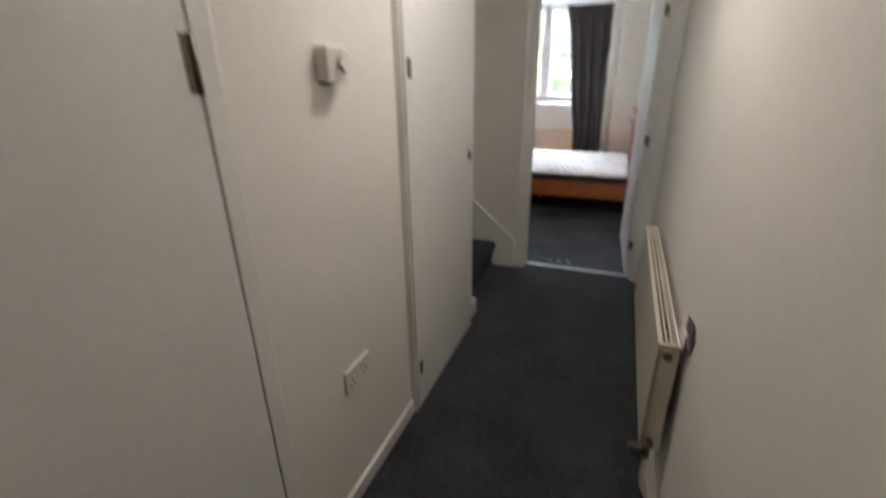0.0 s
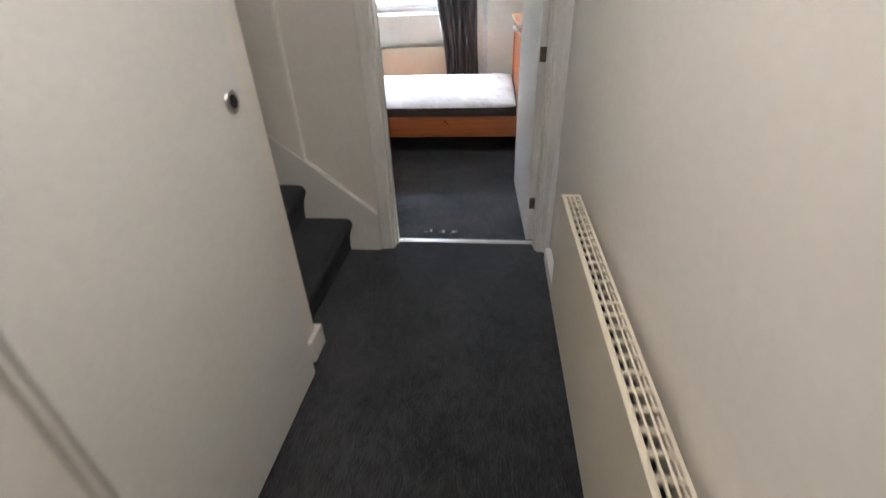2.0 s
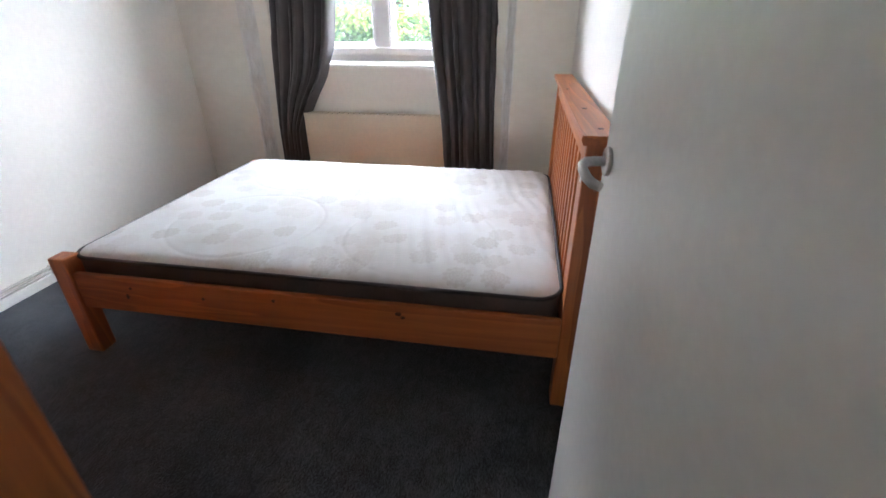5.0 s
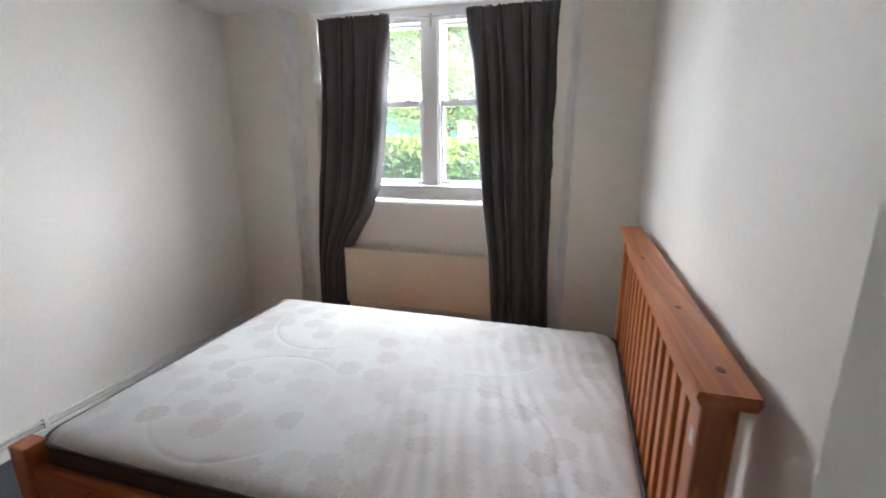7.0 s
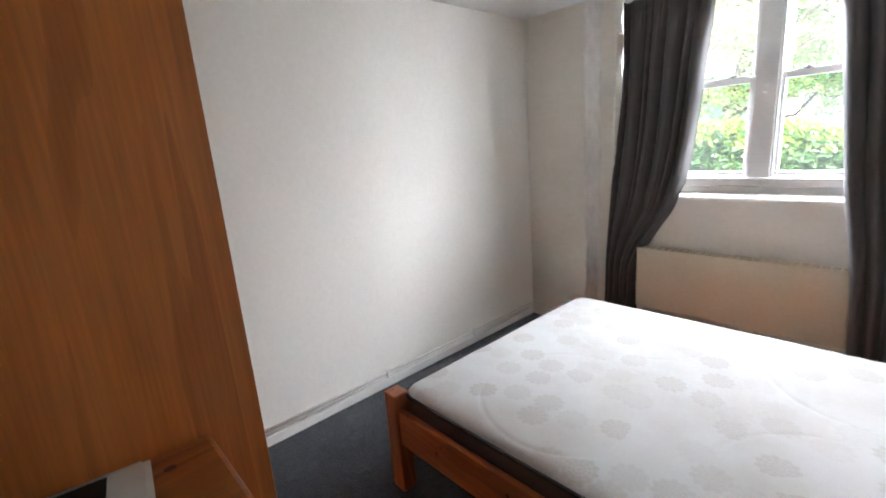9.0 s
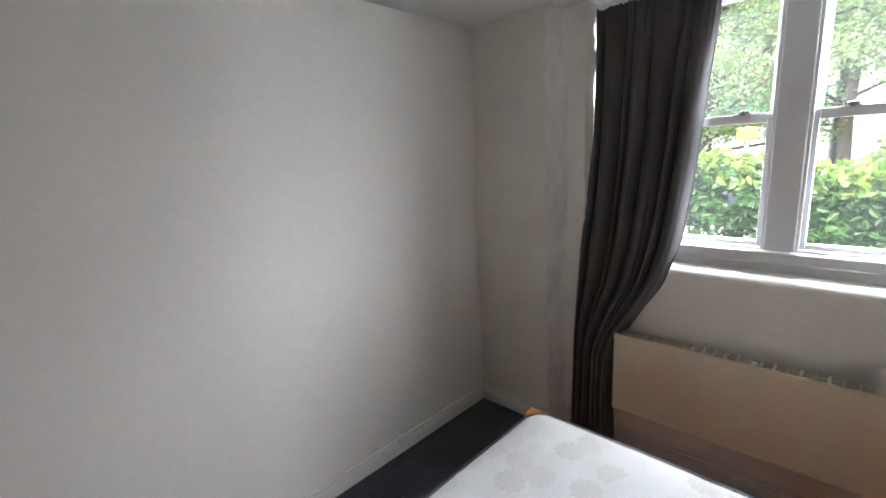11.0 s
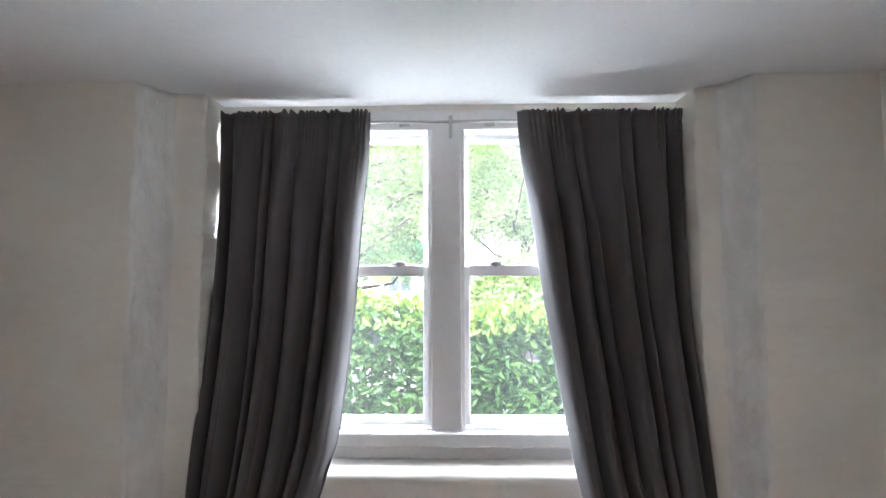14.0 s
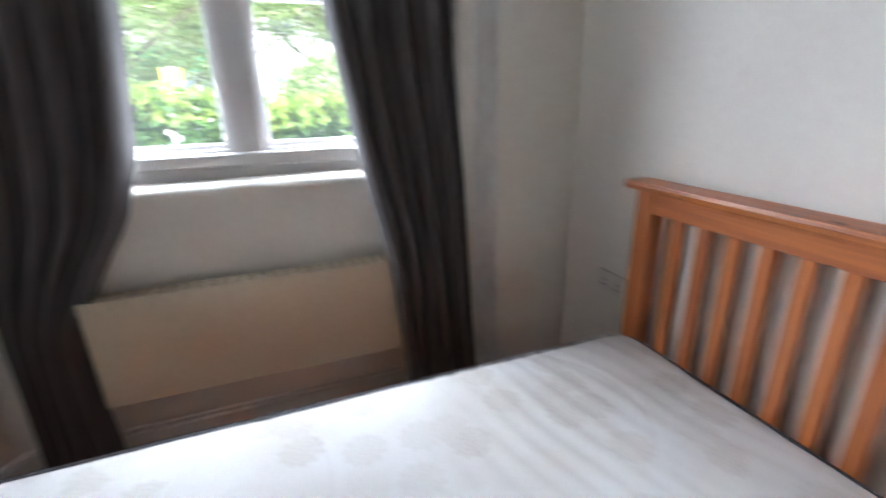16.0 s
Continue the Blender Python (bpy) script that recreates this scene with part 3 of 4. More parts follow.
# ---- cupboard under the stairs ----
cup = thing("cupboard_door", -0.91, -1.43, 0, "flat white cupboard door with a round recessed pull", "cupboard door")
part("panel", boxes((-0.93, -0.893, -1.808, -1.047, 0.012, 2.2), bevel=0.003), DOORP, cup)
kb = bm_new()
bmesh.ops.create_cone(kb, cap_ends=True, segments=28, radius1=0.030, radius2=0.028, depth=0.004, matrix=Matrix.Translation((-0.891, -1.109, 1.04)) @ pose(0, 0, 0, 0, 90, 0))
pull = part("pull", kb, STEEL, cup, "round steel recessed pull")
part("hole", disc(bm_new(), (-0.8883, -1.109, 1.04), "x", 0.018, 0.001, 24), DARK, pull)
for hz in (0.215, 1.45):
    part("hinge", boxes((-0.893, -0.889, -1.79, -1.762, hz - 0.032, hz + 0.032), bevel=0.001), BRASS, cup)
structure("cupboard_trim", boxes((HL - 0.02, -0.899, -1.8222, -1.8115, 0.0, HC), bevel=0.003), TRIM, "cream painted upright trim beside the cupboard", "trim")
structure("cupboard_lining", boxes((-1.1, -0.935, -1.845, -1.04, 0, HC)), WALL, "painted board behind the cupboard door", "wall")
structure("cupboard_header", boxes((-0.935, -0.893, -1.81, -1.04, 2.205, HC)), WALL, "painted strip over the cupboard door", "wall")

# ---- side door in the hall ----
sd = thing("door_2", -0.93, -3.0, 0, "closed plain white flush door in the hall", "door")
sd["kind"] = "structure"
part("leaf", boxes((-0.965, -0.924, -3.40, -2.6105, 0.008, 2.0), bevel=0.001), DOORP, sd)
for hz in (0.25, 1.46):
    hb = boxes((-0.9245, -0.922, -2.630, -2.614, hz - 0.05, hz + 0.05))
    tube(hb, [(-0.921, -2.611, hz - 0.052), (-0.921, -2.611, hz + 0.052)], 0.006, 10)
    part("hinge", hb, BRASS, sd)
sf = thing("door_frame", -0.93, -3.0, 0, "cream gloss frame of the hall side door", "door frame")
sf["kind"] = "structure"
part("jamb", boxes((-0.98, -0.92, -2.608, -2.556, 0, 2.06), bevel=0.004), TRIM, sf)
part("jamb", boxes((-0.98, -0.92, -3.46, -3.405, 0, 2.06), bevel=0.004), TRIM, sf)
part("head", boxes((-0.98, -0.92, -3.405, -2.608, 2.005, 2.06), bevel=0.004), TRIM, sf)
structure("side_room_closure", boxes((-1.3, -1.1, -4.6, -1.04, 0, HC)), WALL, "plain wall behind the hall side door", "wall")


# ---- electrical plates ----
def socket(x, y, z, face, label):
    """A double socket on a wall whose face looks along x (face 1 or -1)."""
    s = thing("double_socket", x, y, z, label, "socket")
    f = lambda a, b2: (min(x + face * a, x + face * b2), max(x + face * a, x + face * b2))
    part("plate", boxes((*f(0, 0.011), y - 0.073, y + 0.073, z - 0.043, z + 0.043), bevel=0.003), PLASTIC, s)
    for o in (-0.036, 0.036):
        part("switch", boxes((*f(0.011, 0.015), y + o * 0.45 - 0.006, y + o * 0.45 + 0.006, z + 0.012, z + 0.032), bevel=0.0015), PLASTIC, s)
        for dy, dz in ((0, 0.004), (-0.011, -0.018), (0.011, -0.018)):
            part("pin_hole", boxes((*f(0.0112, 0.0118), y + o * 1.1 + dy - 0.003, y + o * 1.1 + dy + 0.003, z + dz - 0.004, z + dz + 0.004)), DARK, s)
    return s


socket(HL, -2.222, 0.503, 1, "white plastic double socket on the hall wall")
socket(XR, 2.86, 0.53, -1, "white plastic double socket behind the bed")
th = thing("thermostat", HL, -2.21, 1.46, "small cream room thermostat with a dial", "thermostat")
part("case", boxes((HL, HL + 0.04, -2.255, -2.165, 1.415, 1.505), bevel=0.005), PLASTIC, th)
part("dial", disc(bm_new(), (HL + 0.046, -2.195, 1.465), "x", 0.022, 0.014, 24, 0.002), PLASTIC, th)
part("window", boxes((HL + 0.0395, HL + 0.0415, -2.190, -2.172, 1.478, 1.490)), DARK, th)


# ---- radiators ----
def radiator(name_label, loc, length, height, depth, rows, pitch, paint, m):
    """Panel radiator built lying along y from 0 to length, its front at x = 0 and its back at x = depth; then moved by m."""
    r = thing("radiator", *loc, name_label, "radiator")
    def put(nm, bm, mat, label=""):
        bm.transform(m)
        return part(nm, bm, mat, r, label)
    put("front_panel", boxes((0, 0.016, 0, length, 0, height - 0.004), bevel=0.004), paint)
    put("back_panel", boxes((depth - 0.012, depth, 0.01, length - 0.01, 0, height - 0.01), bevel=0.003), paint)
    # fins in near-black: the shade between the panels is put into their colour
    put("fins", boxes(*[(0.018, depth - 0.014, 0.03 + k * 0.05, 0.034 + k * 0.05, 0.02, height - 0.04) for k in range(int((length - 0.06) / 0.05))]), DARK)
    for y0 in (0, length - 0.012):
        put("side_panel", boxes((0.004, depth, y0, y0 + 0.012, 0, height - 0.002), bevel=0.003), paint)
    g = bm_new()
    zt = height
    box(g, 0, 0.010, 0, length, zt - 0.012, zt, bevel=0.002)
    box(g, depth - 0.008, depth, 0, length, zt - 0.012, zt, bevel=0.002)
    for k in range(1, rows):
        xx = 0.01 + (depth - 0.018) * k / rows
        box(g, xx - 0.002, xx + 0.002, 0, length, zt - 0.008, zt - 0.001)
    n = int(length / pitch)
    for k in range(n + 1):
        yy = 0.004 + (length - 0.008) * k / n
        w = 0.004 if 0 < k < n else 0.01
        box(g, 0.008, depth - 0.006, max(0, yy - w), min(length, yy + w), zt - 0.007, zt - 0.0005)
    put("grille", g, paint)
    return r, put


MH = Matrix.Translation((-0.008, -1.963, 0.255))
rad, put = radiator("cream panel radiator with slotted top grille on hall wall", (0.02, -1.4, 0.29), 1.145, 0.409, 0.062, 3, 0.040, ENAMEL, MH)
put("plug", disc(bm_new(), (0.032, -0.006, 0.37), "y", 0.013, 0.016, 16, 0.002), BRASS, "brass blanking plug")
vb = disc(bm_new(), (0.03, -0.012, 0.03), "y", 0.011, 0.03, 14)
disc(vb, (0.02, -0.028, 0.012), "z", 0.013, 0.045, 14)
disc(vb, (-0.012, -0.028, 0.02), "x", 0.011, 0.05, 14, 0.002)
put("valve", vb, BRASS, "tarnished brass valve")
put("feed_pipe", tube(bm_new(), [(0.02, -0.028, -0.01), (0.02, -0.028, -0.09), (0.03, -0.032, -0.15), (0.058, -0.05, -0.19), (0.068, -0.12, -0.195)], 0.0075, 10), ENAMEL)
for by in (0.15, 0.95):
    put("bracket", boxes((0.062, 0.086, by, by + 0.03, 0.05, 0.32)), ENAMEL)
hp = thing("heating_pipe", 0.06, -3.3, 0.095, "cream painted heating pipe along the hall skirting", "pipe")
part("pipe", tube(bm_new(), [(HX - 0.018, -2.07, 0.095), (HX - 0.018, -2.6, 0.095), (HX - 0.018, -3.4, 0.096), (HX - 0.018, -4.59, 0.095)], 0.0085, 10), TRIM, hp)
for yy in (-2.05, -2.75, -3.5):
    part("clip", boxes((HX - 0.033, HX, yy - 0.012, yy + 0.012, 0.083, 0.109), bevel=0.003), PLASTIC, hp)

MB = Matrix.Translation((-0.70, 3.165, 0.25)) @ pose(0, 0, 0, 0, 0, 90)
rad2, put = radiator("wide cream panel radiator below the bedroom window", (-1.27, 3.2, 0.25), 1.137, 0.402, 0.080, 2, 0.042, ENAMEL_TAN, MB)
put("vent_plug", disc(bm_new(), (0.03, 0.572, 0.402), "z", 0.009, 0.008, 12), PLASTIC)
for by in (0.15, 0.95):
    put("bracket", boxes((0.080, 0.114, by, by + 0.03, 0.05, 0.32)), ENAMEL)
put("valve", disc(disc(bm_new(), (0.05, 0.03, -0.02), "z", 0.014, 0.05, 14), (0.02, 0.03, -0.03), "x", 0.012, 0.05, 14), BRASS, "dull brass valve")
put("tail_pipe", tube(bm_new(), [(0.05, 0.03, -0.03), (0.05, 0.03, -0.12), (0.08, 0.03, -0.14)], 0.0075, 10), BRASS)

# pipes on the bedroom skirting
for z in (0.066, 0.089):
    p = thing("heating_pipe", XL + 0.02, 1.7, z, "white painted pipe along the bedroom skirting", "pipe", "pipes round the bedroom")
    part("pipe", tube(bm_new(), [(XL + 0.012, 0.65, z), (XL + 0.012, 2.3, z), (XL + 0.012, YF - 0.03, z), (XL + 0.016, YF - 0.016, z), (XL + 0.03, YF - 0.012, z), (PL - 0.03, YF - 0.012, z), (PL + 0.002, YF - 0.010, z),
                                   (PL + 0.020, YF + 0.01, z), (PL + 0.056, 3.23, z), (PL + 0.075, 3.244, z), (PL + 0.11, 3.250, z), (-0.75, 3.250, z)], 0.0075, 10), TRIM, p)
    for q in ((XL, XL + 0.024, 1.68, 1.70), (XL, XL + 0.022, 2.44, 2.46)):
        part("clip", boxes((*q, z - 0.010, z + 0.0125), bevel=0.002), PLASTIC, p)

# leaflets behind the hall radiator
lf = thing("leaflet", 0.066, -1.93, 0.58, "glossy purple leaflet tucked behind the radiator", "leaflet")
def card(x, y, z, w, h, turn, tilt):
    bm = boxes((-0.0006, 0.0006, -w / 2, w / 2, -h / 2, h / 2))
    bm.transform(pose(x, y, z, turn, tilt, 0))
    return bm
part("sheet", card(0.070, -1.945, 0.702, 0.105, 0.085, -12, 3), PURPLE, lf)
part("blue_print", card(0.0685, -1.985, 0.69, 0.024, 0.03, -12, 3), BLUE, lf)
part("ochre_print", card(0.0685, -1.962, 0.685, 0.012, 0.05, 8, 3), OCHRE, lf)
single("folded_paper", card(0.062, -1.905, 0.667, 0.085, 0.045, -18, 12), PAPER, "crumpled white paper tucked behind the radiator", "paper")

# hall ceiling lamp (above and behind the walker)
hl = thing("ceiling_light", -0.43, -1.80, HC, "round warm flush ceiling lamp in the hall", "ceiling lamp")
part("base", disc(bm_new(), (-0.43, -1.80, HC - 0.012), "z", 0.15, 0.024, 32, 0.004), PLASTIC, hl)
dm = bm_new()
bmesh.ops.create_uvsphere(dm, u_segments=28, v_segments=12, radius=0.135, matrix=Matrix.Translation((-0.43, -1.80, HC - 0.025)) @ Matrix.Diagonal((1, 1, 0.45, 1)))
smooth(part("diffuser", dm, LAMP_GLOW, hl, "glowing frosted diffuser"))

# ---- window ----
win = thing("window_1", -1.253, 3.45, 1.0, "pair of white timber sash windows with a wide mullion", "window")
win["kind"] = "structure"
MX0, MX1 = -1.318, -1.190
WL, WR = -2.115, -0.385
part("window_sill", boxes((WL, WR, 3.352, 3.56, 1.035, 1.085), bevel=0.008), FRAMEW, win)
part("apron", boxes((WL, WR, 3.372, 3.40, 0.996, 1.035)), FRAMEW, win)
part("head", boxes((WL, WR, 3.385, 3.56, 2.125, 2.195), bevel=0.003), FRAMEW, win)
part("mullion", boxes((MX0 + 0.012, MX1 - 0.012, 3.378, 3.56, 1.085, 2.125), bevel=0.004), FRAMEW, win, "white painted mullion with chipped edges")
part("jamb", boxes((WL, WL + 0.045, 3.385, 3.56, 1.085, 2.125), bevel=0.003), FRAMEW, win)
part("jamb", boxes((WR - 0.045, WR, 3.385, 3.56, 1.085, 2.125), bevel=0.003), FRAMEW, win)
for x0, x1 in ((WL + 0.045, MX0 + 0.012), (MX1 - 0.012, WR - 0.045)):
    part("bead", boxes((x0, x0 + 0.013, 3.385, 3.402, 1.085, 2.125), (x1 - 0.013, x1, 3.385, 3.402, 1.085, 2.125), (x0 + 0.013, x1 - 0.013, 3.385, 3.402, 1.085, 1.098), bevel=0.002), FRAMEW, win)
    for nm, z0, z1, y0, br, tr in (("lower_sash", 1.085, 1.645, 3.404, 0.032, 0.038), ("upper_sash", 1.61, 2.125, 3.448, 0.036, 0.018)):
        a, b2 = x0 + 0.004, x1 - 0.004
        s = part(nm, boxes((a, a + 0.026, y0, y0 + 0.04, z0, z1), (b2 - 0.026, b2, y0, y0 + 0.04, z0, z1), (a + 0.026, b2 - 0.026, y0, y0 + 0.04, z0, z0 + br),
                           (a + 0.026, b2 - 0.026, y0, y0 + 0.04, z1 - tr, z1), bevel=0.003), FRAMEW, win)
        g = part("pane", boxes((a + 0.024, b2 - 0.024, y0 + 0.017, y0 + 0.021, z0 + br - 0.002, z1 - tr + 0.002)), GLASS, s, "clear window glass")
        g.visible_shadow = False
    cx_ = -1.418 if x0 < -1.5 else -1.082
    cb = boxes((cx_ - 0.022, cx_ + 0.022, 3.398, 3.425, 1.6455, 1.650), bevel=0.001)
    tube(cb, [(cx_ - 0.018, 3.404, 1.655), (cx_ + 0.018, 3.404, 1.655)], 0.006, 8)
    disc(cb, (cx_, 3.398, 1.648), "y", 0.009, 0.016, 12)
    part("sash_catch", cb, STEEL, win)
    tcx = -1.40 if x0 < -1.5 else -1.10
    tb = boxes((tcx - 0.018, tcx + 0.018, 3.376, 3.386, 2.135, 2.147), bevel=0.001)
    disc(tb, (tcx - 0.008, 3.374, 2.141), "y", 0.006, 0.012, 10)
    disc(tb, (tcx + 0.008, 3.374, 2.141), "y", 0.006, 0.012, 10)
    part("top_catch", tb, STEEL, win)

# curtain wire and its middle bracket
cr = thing("curtain_rod", -1.25, 3.35, 2.17, "thin white curtain rod with a steel bracket", "curtain rod")
part("rod", tube(bm_new(), [(PL2 - 0.004, 3.362, 2.148), (-1.25, 3.362, 2.146), (PR2 + 0.004, 3.362, 2.148)], 0.005, 8), STEEL, cr)
part("bracket", boxes((-1.244, -1.230, 3.352, 3.380, 2.145, 2.165), (-1.243, -1.231, 3.350, 3.356, 2.085, 2.15), bevel=0.001), STEEL, cr)


def interp(z, keys):
    for (z0, *a), (z1, *b2) in zip(keys, keys[1:]):
        if z <= z0 and z >= z1:
            k = (z0 - z) / (z0 - z1)
            k = k * k * (3 - 2 * k)
            return [p + (q - p) * k for p, q in zip(a, b2)]
    return list(keys[-1][1:]) if z < keys[-1][0] else list(keys[0][1:])


def hang(z, keys, reach=0.16):
    """The curtain's line at a height, eased over a stretch of its drop."""
    got = [interp(z + reach * k / 4, keys) for k in range(-4, 5)]
    return [sum(c) / 9 for c in zip(*got)]


def curtain(keys, folds, seed, label):
    """A gathered curtain. keys, from the top down: height, x of its outer and inner edge, y, depth of its folds; folds: width and depth of each long fold, from the outer edge."""
    nu, nv = 320, 110
    top, bot = keys[0][0], keys[-1][0]
    total = sum(w for w, _ in folds)
    edges, at = [], 0.0
    for w, dp in folds:
        edges.append((at / total, (at + w) / total, dp))
        at += w

    def fold(w):
        """Rounded ridges between narrow creases."""
        w = min(max(w, 0.0), 0.9999)
        for a, b2, dp in edges:
            if a <= w < b2:
                q = (w - a) / (b2 - a)
                q = q ** 0.85
                return dp * (math.sin(math.pi * q) ** 0.72)
        return 0.0

    bm = bm_new()
    grid = []
    for j in range(nv + 1):
        v = j / nv
        z = top + (bot - top) * v
        xo, xi, y, amp = hang(z, keys)
        drop = top - z
        head = math.exp(-(drop / 0.13) ** 1.5)
        yo = 3.335 - 0.10 / (1 + math.exp((z - 1.18) * 8.0))
        row = []
        for i in range(nu + 1):
            u = i / nu
            w = u + 0.030 * v * math.sin(2.1 * v + 5 * u + seed) + 0.012 * noise.noise(Vector((u * 4, v * 3, seed)))
            long = 0.82 * fold(w) + 0.10 * fold((w * 1.3 + 0.13) % 1.0) * v
            small = math.sin(u * 150 + 5 * math.sin(u * 17 + seed) + 2 * math.sin(u * 41)) * (0.6 + 0.4 * math.sin(u * 13 + seed))
            crease = noise.noise(Vector((u * 7, v * 2.5, seed + 3)))
            yy = yo + min(0.0, y - yo) * min(1.0, 0.25 + u * 1.5) - 2.6 * amp * (1 - 0.75 * head) * (long - 0.42) - 0.006 * small * head + 0.004 * crease
            if u > 0.95:
                yy += 0.016 * ((u - 0.95) / 0.05) ** 2 * min(1, drop / 0.3)
            yy = min(yy, 3.372 - 0.10 / (1 + math.exp((z - 1.06) * 40)))
            xx = xo + (xi - xo) * u + 0.006 * math.sin(5 * v + seed) * v
            if 0.022 < drop < 0.046:
                yy += 0.006
            zz = z
            if j < 2:
                zz += (0.008 * noise.noise(Vector((u * 38, 0, seed))) + 0.005 * small) * (1 - j / 2)
            if j == nv:
                zz += 0.004 * math.sin(u * 20)
            row.append(bm.verts.new((xx, yy, zz)))
        grid.append(row)
    for a, b2 in zip(grid, grid[1:]):
        for i in range(nu):
            bm.faces.new((a[i], a[i + 1], b2[i + 1], b2[i])).smooth = True
    ob = single("curtain", bm, CURTAIN, label, "curtain", "window curtains")
    so = ob.modifiers.new("thickness", "SOLIDIFY")
    so.thickness = 0.002
    return ob


curtain([(2.178, -2.040, -1.512, 3.345, 0.022), (1.65, -2.044, -1.555, 3.325, 0.034), (1.25, -2.060, -1.585, 3.30, 0.040), (1.0, -2.064, -1.612, 3.255, 0.042), (0.80, -2.066, -1.685, 3.225, 0.042), (0.64, -2.078, -1.85, 3.20, 0.038),
         (0.30, -2.085, -1.868, 3.195, 0.038), (0.01, -2.10, -1.845, 3.18, 0.040)],
        ((0.8, 0.6), (1.9, 0.8), (0.7, 0.55), (1.5, 1.0), (2.1, 0.7), (0.8, 0.95), (1.7, 0.9)), 2, "dark charcoal curtain hanging behind the radiator end")
curtain([(2.174, -0.445, -1.012, 3.345, 0.022), (1.65, -0.442, -0.945, 3.31, 0.034), (1.25, -0.440, -0.90, 3.25, 0.040), (0.98, -0.440, -0.862, 3.19, 0.040), (0.66, -0.438, -0.80, 3.118, 0.036),
         (0.30, -0.420, -0.775, 3.105, 0.036), (0.01, -0.395, -0.75, 3.10, 0.038)],
        ((1.0, 0.6), (1.9, 0.85), (0.8, 0.6), (2.0, 0.75), (0.7, 0.95), (1.4, 0.8), (1.8, 1.0)), 5, "dark charcoal curtain hanging over the radiator end")

# ---- bed ----
bed = thing("bed", -1.0, 2.0, 0, "orange pine double bed frame with a slatted headboard", "bed")


def post(x0, x1, y0, y1, z1):
    return boxes((x0, x1, y0, y1, 0, z1), bevel=0.006)


part("foot_post", post(-1.995, -1.922, 1.225, 1.295, 0.447), PINE_Z, bed)
part("foot_post", post(-1.990, -1.917, 2.604, 2.672, 0.432), PINE_Z, bed)
part("head_post", post(-0.058, 0.004, 1.245, 1.318, 0.965), PINE_Z, bed)
part("head_post", post(-0.058, 0.004, 2.60, 2.672, 0.965), PINE_Z, bed)
part("side_rail", boxes((-1.922, -0.058, 1.236, 1.262, 0.226, 0.380), bevel=0.004), PINE_X, bed)
part("side_rail", boxes((-1.922, -0.058, 2.662, 2.688, 0.226, 0.380), bevel=0.004), PINE_X, bed)
part("foot_rail", boxes((-1.993, -1.967, 1.295, 2.604, 0.235, 0.40), bevel=0.004), PINE_Y, bed)
cap = bm_new()
prism(cap, [(-0.079, 0.977), (-0.072, 0.962), (0.014, 0.962), (0.021, 0.977), (0.019, 0.988), (-0.076, 0.988)], "y", 1.208, 2.712)
part("cap_rail", cap, PINE_Y, bed)
part("top_rail", boxes((-0.052, -0.02, 1.318, 2.60, 0.89, 0.962), bevel=0.003), PINE_Y, bed)
part("bottom_rail", boxes((-0.052, -0.02, 1.318, 2.60, 0.30, 0.40), bevel=0.003), PINE_Y, bed)
for k in range(13):
    y = 1.318 + (2.60 - 1.318) * (k + 1) / 14
    part("slat", boxes((-0.046, -0.026, y - 0.021, y + 0.021, 0.40, 0.89), bevel=0.003), PINE_Z, bed)
for k in range(11):
    x = -1.83 + k * 0.17
    part("base_slat", boxes((x - 0.035, x + 0.035, 1.262, 2.662, 0.262, 0.28)), PINE_Y, bed)
part("centre_leg", boxes((-1.02, -0.98, 1.96, 2.0, 0, 0.262), bevel=0.003), PINE_Z, bed)
part("stretcher", boxes((-1.945, -0.05, 1.96, 2.0, 0.205, 0.262), bevel=0.003), PINE_X, bed)
for x, z, rx_, rz_ in ((-0.608, 0.346, 0.012, 0.008), (-0.592, 0.333, 0.009, 0.006), (-1.077, 0.348, 0.007, 0.007), (-1.367, 0.324, 0.006, 0.008), (-1.675, 0.339, 0.006, 0.006), (-1.70, 0.30, 0.007, 0.012)):
    k = disc(bm_new(), (0, 0, 0), "y", 1, 1, 12)
    k.transform(Matrix.Translation((x, 1.2355, z)) @ Matrix.Diagonal((rx_, 0.002, rz_, 1)))
    part("knot", k, KNOT, bed)
for x, y in ((-0.03, 1.62), (-0.02, 1.30), (-0.05, 2.1)):
    k = disc(bm_new(), (0, 0, 0), "z", 1, 1, 12)
    k.transform(Matrix.Translation((x, y, 0.988)) @ Matrix.Diagonal((0.008, 0.011, 0.002, 1)))
    part("knot", k, KNOT, bed)
part("tag", boxes((-0.0595, -0.0577, 1.262, 1.282, 0.845, 0.878)), PAPER, bed, "small white paper tag")


